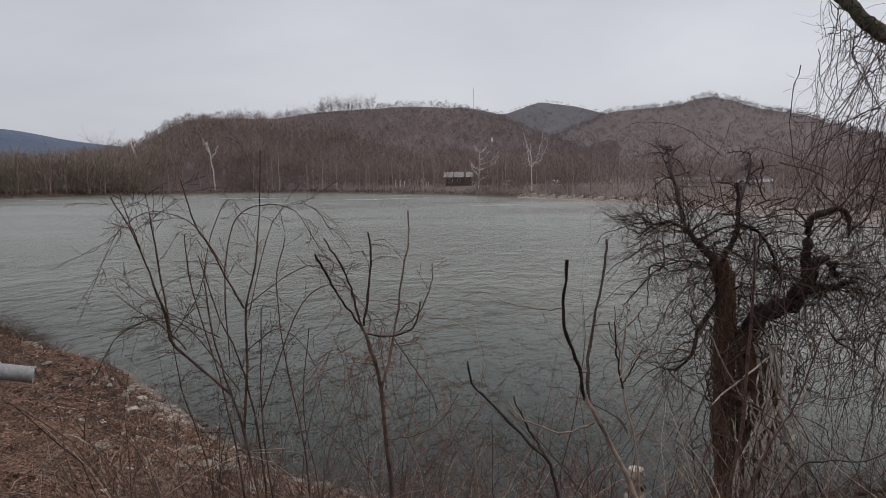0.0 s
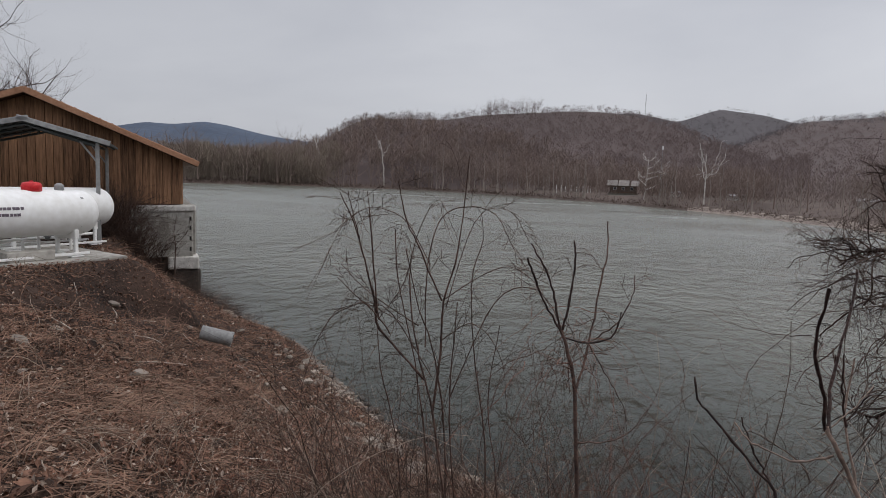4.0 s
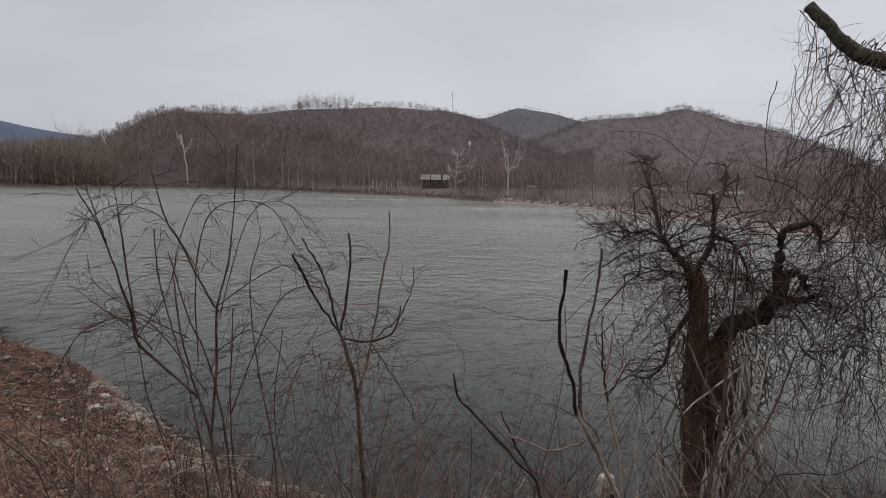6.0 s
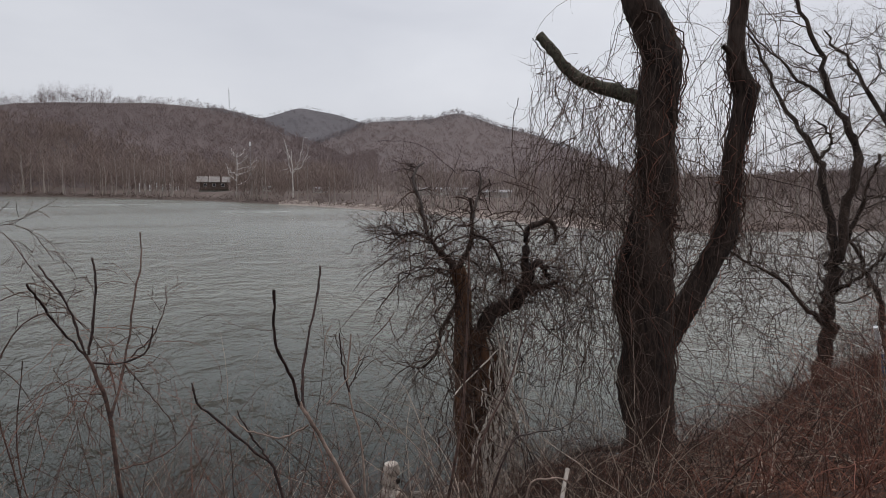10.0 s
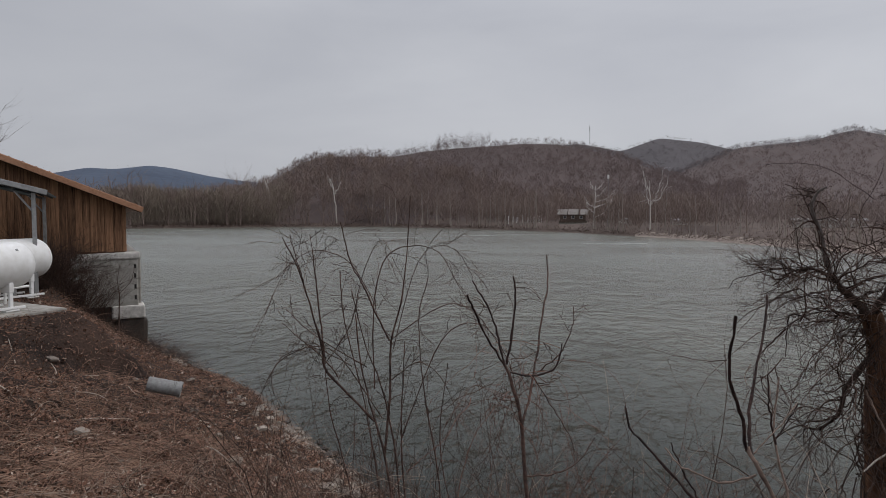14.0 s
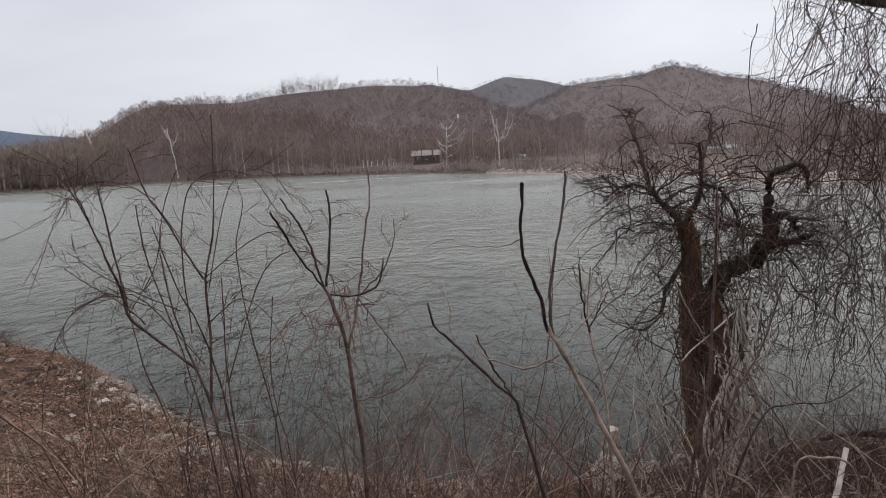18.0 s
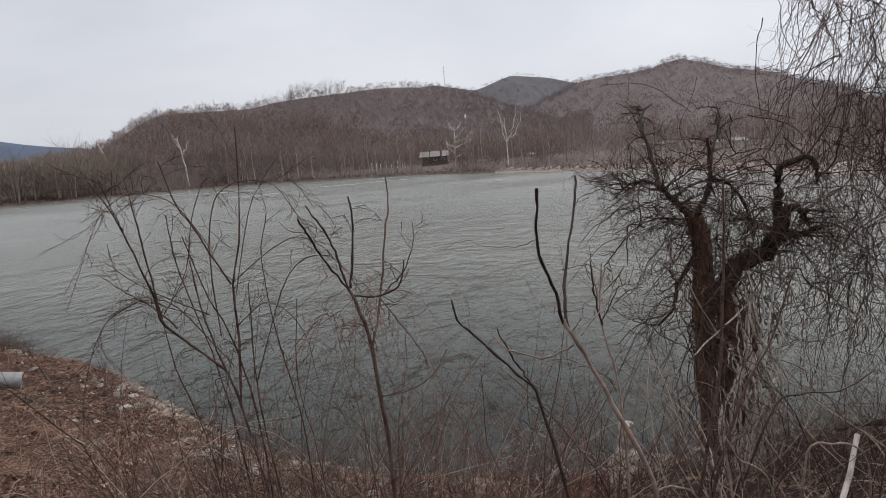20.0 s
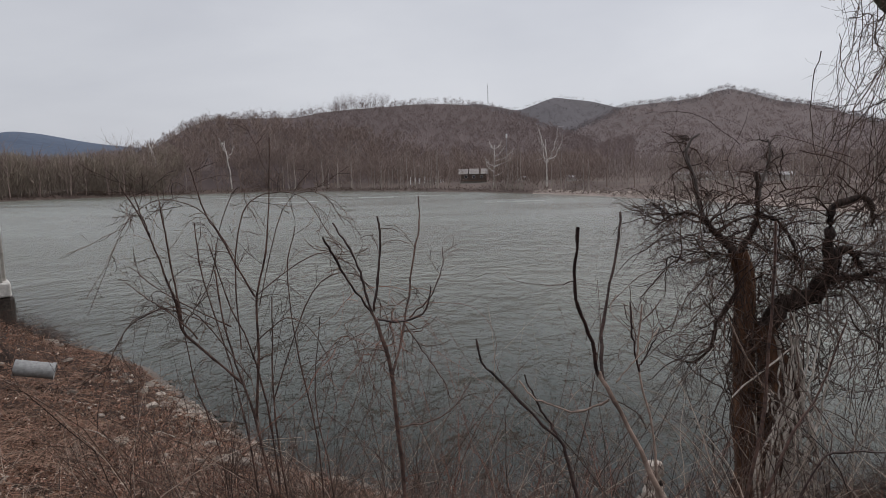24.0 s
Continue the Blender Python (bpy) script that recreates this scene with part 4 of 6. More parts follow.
# ---- the timber barn on its concrete pier ----
def barn():
    ob = thing("barn", (-13.52, 17.36, 0), 40, "brown plank barn with an orange-brown roof edge on a concrete pier", "barn")
    half, eave, apex, deep = 4.2, 5.13, 6.86, 12.0
    slope = math.degrees(math.atan2(apex - eave, half))
    run = math.hypot(half, apex - eave)

    def top(x):
        return apex - (apex - eave) * abs(x + half) / half

    core = bmesh.new()
    prof = [(-8.26, 2.6), (-0.02, 3.66), (-0.02, eave - 0.06), (-half, apex - 0.06), (-8.26, eave - 0.06)]
    a = [core.verts.new((x, 0.06, z)) for x, z in prof]
    b = [core.verts.new((x, deep, z)) for x, z in prof]
    core.faces.new(a)
    core.faces.new(b[::-1])
    for i in range(5):
        core.faces.new((a[i], b[i], b[(i + 1) % 5], a[(i + 1) % 5]))
    wall = part("wall", core, PLANK_DARK, ob)
    x = -8.28
    while x < -0.05:
        w = min(rng.uniform(0.17, 0.26), -x)
        z0 = 3.67 if x > -1.7 else 2.9
        pl = bmesh.new()
        f = [pl.verts.new(c) for c in ((x + 0.008, 0, z0), (x + w - 0.008, 0, z0), (x + w - 0.008, 0, top(x + w) - 0.07), (x + 0.008, 0, top(x) - 0.07))]
        face = pl.faces.new(f)
        ex = bmesh.ops.extrude_face_region(pl, geom=[face])
        bmesh.ops.translate(pl, verts=[e for e in ex["geom"] if isinstance(e, bmesh.types.BMVert)], vec=(0, 0.05 + rng.uniform(-0.008, 0.008), 0))
        bmesh.ops.translate(pl, verts=pl.verts[:], vec=(0, rng.uniform(-0.012, 0.012), 0))
        part("plank", pl, PLANK, wall)
        x += w
    for side in (1, -1):
        cx = -half + side * (half + 0.45) / 2
        cz = (apex + top(-half + side * (half + 0.45))) / 2 + 0.08
        ln = run * (half + 0.45) / half
        roof = part("roof", box(ln, deep + 0.8, 0.10, (cx, deep / 2 - 0.1, cz), 0.01, (0, side * slope, 0)), ROOF_METAL, ob)
        part("fascia", box(ln, 0.05, 0.17, (cx, -0.55, cz - 0.05), 0.012, (0, side * slope, 0)), ROOF_EDGE, roof)
        part("soffit", box(ln - 0.1, 0.5, 0.03, (cx, -0.27, cz - 0.13), 0.0, (0, side * slope, 0)), PLANK_DARK, roof)
        for j in range(14):
            s = -ln / 2 + 0.3 + j * (ln - 0.5) / 13
            part("seam", box(0.03, deep + 0.7, 0.03, (cx + s * math.cos(math.radians(slope)), deep / 2 - 0.1, cz + 0.06 - side * s * math.sin(math.radians(slope))), 0, (0, side * slope, 0)), ROOF_METAL, roof)
    part("sill", box(1.75, 0.5, 0.22, (-0.5, 0.1, 3.52), 0.05, (0, -1.5, 0)), CONCRETE_PALE, ob, "pale concrete sill")
    pier = part("pier", joined(box(1.62, 0.9, 1.5, (-0.52, 0.35, 2.68), 0.03), box(1.0, 10, 1.9, (-0.1, 5.4, 2.6), 0.03)), CONCRETE, ob, "weathered grey concrete pier")
    # dark plates on the pier face stand for the shade in its slots
    for z in (3.2, 2.9, 2.55, 2.2):
        part("slot", box(0.06, 0.02, 0.14, (0.21, -0.105, z)), HOLE_SHADE, pier)
    part("footing", box(0.95, 0.95, 0.42, (0.0, 0.30, 1.74), 0.05), CONCRETE_PALE, ob, "broken white concrete footing")
    # this dark block stands in for the shade of the recess below
    part("footing", box(0.9, 0.9, 1.6, (0.1, 0.4, 0.75), 0.12), WET_STONE, ob, "dark stone block in place of a shaded recess")
    part("footing", box(2.2, 1.2, 1.5, (-1.2, 0.75, 1.9), 0.1), WET_STONE, ob, "dark stone under the pier")


barn()


def shelter():
    ob = thing("tank_shelter", (-12.36, 12.62, 2.85), 40, "open gabled sheet-metal shelter over the gas tanks", "shelter")
    half, eave, apex, deep = 1.66, 2.5, 2.94, 3.6
    slope = math.degrees(math.atan2(apex - eave, half))
    ln = math.hypot(half, apex - eave) + 0.25
    for side in (1, -1):
        cx, cz = -1.44 + side * half / 2, (apex + eave) / 2
        roof = part("roof", box(ln, deep, 0.05, (cx, deep / 2 - 0.2, cz), 0, (0, side * slope, 0)), DARK_METAL, ob, "dark corrugated sheet roof")
        part("fascia", box(ln, 0.05, 0.12, (cx, -0.24, cz + 0.01), 0.01, (0, side * slope, 0)), GREY_METAL, roof, "grey metal edge")
        for j in range(9):
            s = -ln / 2 + 0.1 + j * (ln - 0.2) / 8
            part("rib", box(0.05, deep - 0.1, 0.04, (cx + s * math.cos(math.radians(slope)), deep / 2 - 0.2, cz - 0.045 - side * s * math.sin(math.radians(slope))), 0, (0, side * slope, 0)), DARK_METAL, roof)
    for x in (0.05, -2.93):
        for y in (0.0, 3.3):
            part("post", box(0.09, 0.09, 2.52, (x, y, 1.22), 0.01), GREY_METAL, ob)
            d = -1 if x > -1 else 1
            part("brace", rod((x, y, 2.0), (x + d * 0.42, y, 2.58), 0.025, 0.025, 6), GREY_METAL, ob)
    for y in (0.0, 1.1, 2.2, 3.3):
        part("rafter", joined(rod((0.05, y, 2.42), (-1.44, y, 2.84), 0.035, 0.035, 6), rod((-2.93, y, 2.42), (-1.44, y, 2.84), 0.035, 0.035, 6)), DARK_METAL, ob)


shelter()

SLAB_Z = 2.83
slab = part("concrete_slab", box(4.3, 7.2, 0.22, (-13.42, 8.55, SLAB_Z - 0.11), 0.03, (0, 0, -18)), CONCRETE)
tagged(slab, "grey concrete slab under the gas tanks", "slab")


def gas_tank(x, y0, y1, name_label, cap):
    ob = thing("gas_tank", (x, y0, SLAB_Z), -10, name_label, "gas tank", "gas tanks")
    r, ln, zc = 0.475, y1 - y0, 0.93
    prof = [(0.02, 0.0)] + [(r * math.sin(a), r * 0.75 * (1 - math.cos(a))) for a in np.linspace(0.2, 1.57, 8)]
    prof += [(rr, ln - h) for rr, h in reversed(prof)]
    part("shell", turned(prof, 28, "Y", Matrix.Translation((0, 0, zc))), TANK_WHITE, ob, smooth=True)
    for y in (0.62, ln - 0.62):
        for sx in (-0.3, 0.3):
            part("leg", box(0.07, 0.07, 0.64, (sx, y, 0.36), 0.01), TANK_WHITE, ob)
            part("foot", box(0.14, 0.28, 0.03, (sx, y, 0.02), 0.008), TANK_WHITE, ob)
    for sx in (-0.34, 0.34):
        part("skid", box(0.05, ln - 0.7, 0.05, (sx, ln / 2, 0.075), 0.008), TANK_WHITE, ob)
    part("saddle", box(0.7, 0.1, 0.2, (0, 0.62, 0.48), 0.02), TANK_WHITE, ob)
    part("saddle", box(0.7, 0.1, 0.2, (0, ln - 0.62, 0.48), 0.02), TANK_WHITE, ob)
    if cap:
        dome = part("dome", turned(((0.18, zc + r - 0.03), (0.185, zc + r + 0.08), (0.16, zc + r + 0.14), (0.08, zc + r + 0.16)), 18, m=Matrix.Translation((0, ln * 0.58, 0))), RED, ob, "red valve dome cap", True)
        part("knob", turned(((0.04, zc + r + 0.16), (0.03, zc + r + 0.19)), 10, m=Matrix.Translation((0, ln * 0.58, 0))), RED, dome)
        part("valve", turned(((0.09, zc + r - 0.03), (0.09, zc + r + 0.1), (0.04, zc + r + 0.14)), 12, m=Matrix.Translation((0, ln * 0.76, 0))), GREY_METAL, ob, "grey valve", True)
        # two rows of plain dark shapes where the maker's mark stands
        for row, (a, b) in enumerate(((0.16, 0.45), (0.2, 0.43))):
            y = ln * a
            while y < ln * b:
                w = rng.uniform(0.045, 0.075)
                z = zc + 0.13 - row * 0.12
                ang = math.asin((z - zc) / r)
                part("mark", box(0.008, w, 0.055, (math.cos(ang) * r + 0.001, y, z), 0, (0, -math.degrees(ang), 0)), INK, ob)
                y += w + 0.016
        part("plate", box(0.01, 0.05, 0.04, (0.36, ln - 0.5, zc + 0.32), 0, (0, -40, 0)), GREY_METAL, ob)
    return ob


gas_tank(-11.68, 8.2, 11.32, "white steel gas tank with a red cap on the slab", True)
gas_tank(-13.08, 10.1, 13.25, "white steel gas tank behind the first one", False)
block = part("concrete_block", box(0.3, 0.9, 0.2, (-11.2, 9.7, SLAB_Z + 0.10), 0.02, (0, 0, -14)), CONCRETE)
tagged(block, "grey concrete block on the slab edge", "block")
pipework = thing("gas_pipework", (-11.9, 9.4, SLAB_Z), 0, "thin white gas pipes under the tanks", "pipes")
for a, b in (((0, 0, 0.35), (0, 2.6, 0.35)), ((0, 0.8, 0.35), (0, 0.8, 0.02)), ((0, 2.0, 0.35), (0, 2.0, 0.02)), ((-0.5, 1.4, 0.35), (0.5, 1.4, 0.35)), ((0.2, 1.0, 0.6), (0.2, 1.0, 0.02))):
    part("pipe", rod(a, b, 0.03, 0.03, 8), TANK_WHITE, pipework)
part("regulator", turned(((0.05, 0.3), (0.12, 0.36), (0.12, 0.42), (0.05, 0.46)), 12, m=Matrix.Translation((0, 1.4, 0))), GREY_METAL, pipework)


def yard_tree(x, y, h):
    """A bare tree behind the barn."""
    z = float(height(x, y)[0])
    ob = thing("yard_tree", (x, y, z - 0.1), 0, "bare dark tree behind the barn", "tree")
    tr, br = bare_tree(h, 0.36, 18, 8, 5, 4, 0.06, 0.4, 0.012)
    piece("trunk", tr, DARK_BARK, ob)
    piece("crown", br, VINE, ob)


yard_tree(-27.6, 22.0, 9.6)
yard_tree(-30.6, 22.4, 10.2)
yard_tree(-26.4, 23.6, 8.8)


# ---- saplings and briars on the near bank ----
def growth(name, label, category, stems, mat, twigs=None, base=(0, 0, 0)):
    """A plant of single stems; stems: (points, thick, thin[, material])."""
    ob = thing(name, (0, 0, 0), 0, label, category)
    made = []
    for s in stems:
        p, r = stem(s[0], s[1] * 0.84, s[2] * 0.84, s[4] if len(s) > 4 else 16, 0.0016, 0.11)
        piece("stem", [tubes(p, r, 7)], s[3] if len(s) > 3 and s[3] else mat, ob, smooth=True)
        made.append((p, r))
    if twigs:
        count, length, angle, up, sub = twigs
        for p, r in made:
            chunks = []
            p1, r1 = kids(p, r, round(count * 1.1), length * 1.25, angle, 12, 0.1, 0.95, up, 0.13, 0.45, 0.35, curl=0.06)
            r1 = np.maximum(r1, 0.0012)
            chunks.append(tubes(p1, r1, 4))
            if sub:
                p2, r2 = kids(p1, r1, sub + 1, length * 0.45, 45, 8, 0.2, 0.95, up * 0.4, 0.14, 0.65, 0.4, curl=0.05)
                r2 = np.maximum(r2, 0.0010)
                chunks.append(tubes(p2, r2, 3))
            sp = piece("spray", chunks, VINE, ob)
            tagged(sp, "", "", kind="stuff")
    return ob


growth("cut_sapling", "slender brown sapling with two dark bare shoots", "sapling", (
    ([(0.62, 1.5, 2.5), (0.5, 1.5, 3.5), (0.45, 1.5, 3.84), (0.38, 1.5, 4.0), (0.33, 1.51, 4.11), (0.29, 1.51, 4.19), (0.27, 1.52, 4.23)], 0.0085, 0.0052, STEM_PALE),
    ([(0.27, 1.52, 4.22), (0.24, 1.47, 4.32), (0.21, 1.43, 4.39), (0.2, 1.4, 4.46), (0.197, 1.36, 4.535)], 0.0044, 0.0034, STEM_DARK),
    ([(0.28, 1.52, 4.21), (0.285, 1.56, 4.29), (0.31, 1.6, 4.38), (0.34, 1.65, 4.47), (0.356, 1.69, 4.54)], 0.0042, 0.0032, STEM_DARK),
    ([(0.29, 1.52, 4.17), (0.24, 1.54, 4.14), (0.19, 1.57, 4.14), (0.15, 1.59, 4.15), (0.12, 1.62, 4.18)], 0.0032, 0.0022, STEM_PALE),
), STEM)
growth("leaning_sapling", "thin dark leaning shoot on the bank", "sapling", (
    ([(0.45, 1.7, 2.6), (0.34, 1.64, 3.4), (0.26, 1.62, 3.85), (0.23, 1.62, 3.97), (0.21, 1.62, 4.04), (0.16, 1.62, 4.09), (0.08, 1.62, 4.18), (0.04, 1.62, 4.22), (0.028, 1.62, 4.275)], 0.0058, 0.0030, None, 26),
    ([(0.21, 1.62, 4.04), (0.18, 1.62, 4.09), (0.15, 1.61, 4.15), (0.13, 1.6, 4.2)], 0.0032, 0.002),
), STEM_DARK)
growth("forked_shoot", "thin forked shoot with a pale twig", "sapling", (
    ([(0.66, 2.1, 2.4), (0.6, 2.1, 3.3), (0.58, 2.1, 3.69), (0.57, 2.12, 3.86), (0.54, 2.15, 4.02), (0.54, 2.17, 4.1), (0.56, 2.2, 4.22)], 0.0065, 0.003, STEM_PALE),
    ([(0.54, 2.15, 4.02), (0.51, 2.12, 4.13), (0.495, 2.1, 4.25)], 0.004, 0.0028, STEM_DARK),
    ([(0.43, 2.0, 4.04), (0.47, 2.03, 4.07), (0.52, 2.07, 4.1), (0.58, 2.1, 4.17)], 0.0028, 0.002, STEM_PALE),
    ([(0.54, 2.16, 4.03), (0.57, 2.16, 4.08), (0.6, 2.15, 4.15)], 0.0035, 0.002, STEM_DARK),
), STEM, (2, 0.18, 40, 0.1, 1))
growth("branching_sapling", "slender grey-brown sapling with upright branches", "sapling", (
    ([(-0.2, 2.42, 2.2), (-0.215, 2.44, 2.8), (-0.22, 2.45, 3.13), (-0.23, 2.46, 3.53), (-0.26, 2.48, 3.9), (-0.3, 2.49, 4.08), (-0.33, 2.5, 4.15)], 0.012, 0.0065, STEM, 22),
    ([(-0.33, 2.5, 4.15), (-0.4, 2.43, 4.28), (-0.43, 2.35, 4.38), (-0.445, 2.28, 4.445)], 0.0058, 0.004, STEM_DARK),
    ([(-0.33, 2.5, 4.15), (-0.36, 2.51, 4.27), (-0.4, 2.51, 4.38), (-0.46, 2.52, 4.475)], 0.006, 0.004, STEM_DARK),
    ([(-0.32, 2.5, 4.15), (-0.3, 2.51, 4.29), (-0.29, 2.53, 4.42), (-0.3, 2.54, 4.495)], 0.006, 0.0042, STEM_DARK),
    ([(-0.26, 2.5, 3.91), (-0.23, 2.6, 4.03), (-0.21, 2.7, 4.17), (-0.18, 2.8, 4.36), (-0.17, 2.9, 4.44), (-0.177, 3.0, 4.55)], 0.0062, 0.0038, STEM),
    ([(-0.31, 2.5, 4.12), (-0.23, 2.5, 4.11), (-0.15, 2.5, 4.13), (-0.12, 2.5, 4.18), (-0.11, 2.5, 4.24)], 0.005, 0.0035, STEM_DARK),
    ([(-0.2, 2.6, 4.1), (-0.12, 2.58, 4.18), (-0.07, 2.57, 4.29), (-0.065, 2.6, 4.37)], 0.0035, 0.0022),
    ([(-0.24, 2.5, 3.71), (-0.13, 2.57, 3.7), (-0.04, 2.63, 3.73), (0.03, 2.7, 3.81)], 0.004, 0.0025),
    ([(-0.22, 2.6, 4.08), (-0.14, 2.6, 3.95), (-0.08, 2.62, 3.85), (-0.05, 2.65, 3.76)], 0.0035, 0.002),
), STEM, (3, 0.10, 45, -0.5, 1))
growth("briar_clump", "tall clump of bare arching reddish stems", "shrub", (
    ([(-0.8, 2.95, 2.1), (-0.84, 2.98, 2.7), (-0.87, 3.0, 3.0), (-0.92, 3.02, 3.27), (-0.97, 3.03, 3.54), (-1.03, 3.05, 3.73), (-1.08, 3.07, 3.88), (-1.12, 3.08, 4.07), (-1.14, 3.1, 4.23)], 0.0095, 0.004, None, 26),
    ([(-0.99, 3.1, 3.5), (-0.96, 3.1, 3.82), (-0.95, 3.1, 4.1), (-0.9, 3.1, 4.3), (-0.87, 3.1, 4.54), (-0.85, 3.1, 4.83)], 0.0085, 0.003),
    ([(-0.96, 3.1, 4.1), (-1.03, 3.08, 4.25), (-1.09, 3.06, 4.39), (-1.14, 3.04, 4.49), (-1.17, 3.02, 4.63), (-1.18, 3.0, 4.7)], 0.0065, 0.003),
    ([(-1.04, 3.1, 3.68), (-1.18, 3.07, 3.83), (-1.28, 3.04, 3.96), (-1.29, 3.01, 4.09), (-1.33, 2.99, 4.25), (-1.36, 2.96, 4.4), (-1.39, 2.93, 4.51), (-1.44, 2.9, 4.63)], 0.0085, 0.003, None, 24),
    ([(-1.27, 3.0, 4.01), (-1.29, 3.0, 4.22), (-1.31, 3.0, 4.4), (-1.32, 3.0, 4.5), (-1.34, 3.0, 4.64)], 0.006, 0.003),
    ([(-1.36, 2.96, 4.4), (-1.38, 2.93, 4.52), (-1.4, 2.9, 4.64)], 0.004, 0.0025),
    ([(-1.2, 3.0, 3.93), (-1.26, 2.93, 4.05), (-1.34, 2.87, 4.14), (-1.4, 2.8, 4.23)], 0.0045, 0.002),
    ([(-1.08, 3.1, 3.96), (-1.2, 3.03, 4.05), (-1.32, 2.97, 4.15), (-1.43, 2.9, 4.28)], 0.004, 0.002),
    ([(-1.04, 3.1, 3.85), (-1.05, 3.11, 4.17), (-1.03, 3.13, 4.41), (-0.97, 3.14, 4.54), (-0.86, 3.16, 4.58), (-0.72, 3.17, 4.55), (-0.63, 3.19, 4.39), (-0.55, 3.2, 4.28)], 0.0045, 0.002, None, 26),
    ([(-1.0, 3.0, 4.29), (-1.11, 2.97, 4.49), (-1.23, 2.93, 4.56), (-1.33, 2.9, 4.55), (-1.42, 2.87, 4.46), (-1.48, 2.83, 4.3), (-1.57, 2.8, 4.09)], 0.003, 0.0014, None, 24),
    ([(-0.96, 3.1, 4.1), (-0.8, 3.1, 4.22), (-0.64, 3.1, 4.3), (-0.51, 3.1, 4.24), (-0.41, 3.1, 4.11)], 0.0035, 0.002),
    ([(-1.16, 3.1, 3.96), (-1.35, 3.08, 4.05), (-1.48, 3.05, 4.03), (-1.55, 3.02, 3.96), (-1.56, 3.0, 3.86)], 0.003, 0.0018),
    ([(-0.94, 3.1, 4.06), (-0.83, 3.15, 4.48), (-0.73, 3.2, 4.58), (-0.63, 3.25, 4.54), (-0.56, 3.3, 4.41)], 0.003, 0.0016),
    ([(-1.31, 3.1, 3.96), (-1.17, 3.1, 4.17), (-1.1, 3.1, 4.44), (-1.01, 3.1, 4.61), (-0.94, 3.1, 4.54)], 0.003, 0.0016),
    ([(-0.92, 3.2, 2.9), (-0.95, 3.2, 3.4), (-1.02, 3.2, 3.8), (-1.1, 3.15, 4.05), (-1.16, 3.1, 4.35)], 0.007, 0.003),
    ([(-0.7, 3.2, 2.6), (-0.72, 3.2, 3.3), (-0.8, 3.2, 3.8), (-0.83, 3.2, 4.2), (-0.78, 3.2, 4.42)], 0.006, 0.0025),
    ([(-0.75, 3.1, 2.2), (-0.85, 3.1, 3.0), (-0.9, 3.1, 3.6), (-0.88, 3.1, 4.1)], 0.008, 0.003),
    ([(-0.98, 3.1, 2.3), (-1.0, 3.1, 3.1), (-1.08, 3.1, 3.7), (-1.2, 3.1, 4.2), (-1.22, 3.1, 4.45)], 0.007, 0.003),
    ([(-0.6, 3.0, 2.4), (-0.62, 3.05, 3.1), (-0.7, 3.1, 3.6), (-0.66, 3.1, 4.0)], 0.006, 0.0025),
    ([(-1.15, 3.2, 2.4), (-1.2, 3.2, 3.2), (-1.3, 3.15, 3.7), (-1.32, 3.1, 4.1)], 0.006, 0.0025),
    ([(-0.9, 3.1, 3.6), (-0.7, 3.1, 4.1), (-0.5, 3.1, 4.2), (-0.35, 3.1, 4.0), (-0.3, 3.1, 3.7)], 0.004, 0.002, None, 20),
    ([(-1.0, 3.1, 3.7), (-1.25, 3.05, 4.05), (-1.5, 3.0, 4.0), (-1.62, 2.95, 3.75), (-1.65, 2.9, 3.5)], 0.0035, 0.0018, None, 20),
    ([(-0.95, 3.1, 3.9), (-0.8, 3.1, 4.0), (-0.65, 3.1, 3.85), (-0.6, 3.1, 3.55)], 0.0035, 0.0018, None, 16),
), STEM, (8, 0.17, 48, -0.5, 2))


growth("red_sapling", "slim reddish sapling stem with a pale foot", "sapling", (
    ([(1.22, 3.15, 2.0), (1.29, 3.2, 2.54), (1.35, 3.22, 2.78), (1.42, 3.23, 3.14), (1.48, 3.25, 3.46), (1.5, 3.27, 3.72), (1.52, 3.28, 4.1), (1.53, 3.3, 4.38)], 0.015, 0.007, STEM, 24),
    ([(1.36, 3.4, 3.88), (1.45, 3.4, 3.69), (1.56, 3.4, 3.5)], 0.006, 0.004, STEM_PALE),
), STEM, (4, 0.35, 50, 0.2, 2))
growth("slanting_sapling", "dark sapling stem slanting over the thicket", "sapling", (
    ([(1.45, 3.55, 2.0), (1.59, 3.6, 2.46), (1.71, 3.65, 2.78), (1.86, 3.7, 3.1), (2.04, 3.75, 3.35), (2.21, 3.8, 3.75)], 0.016, 0.006, STEM, 22),
), STEM, (5, 0.4, 50, 0.2, 2))
growth("looping_vine", "pale looping vine stems low in the thicket", "vine", (
    ([(1.4, 3.0, 2.5), (1.4, 3.0, 2.84), (1.37, 3.0, 3.13), (1.44, 3.0, 3.01), (1.57, 3.0, 2.92), (1.7, 3.05, 2.6)], 0.008, 0.005, STEM_PALE, 22),
    ([(1.75, 3.0, 2.6), (1.79, 3.0, 3.02), (1.9, 3.0, 3.05), (2.04, 3.0, 3.02), (2.11, 3.0, 2.87), (2.12, 3.0, 2.5)], 0.008, 0.005, STEM_PALE, 22),
    ([(2.0, 4.0, 2.3), (2.21, 4.0, 2.8), (2.4, 4.0, 2.87), (2.67, 4.0, 2.87), (2.89, 4.0, 2.99)], 0.01, 0.005, STEM_DARK, 20),
    ([(0.75, 2.9, 2.3), (0.95, 2.9, 2.9), (1.12, 2.9, 2.95), (1.25, 2.95, 2.8)], 0.008, 0.005, STEM_PALE, 20),
), STEM, (3, 0.3, 50, 0.1, 1))
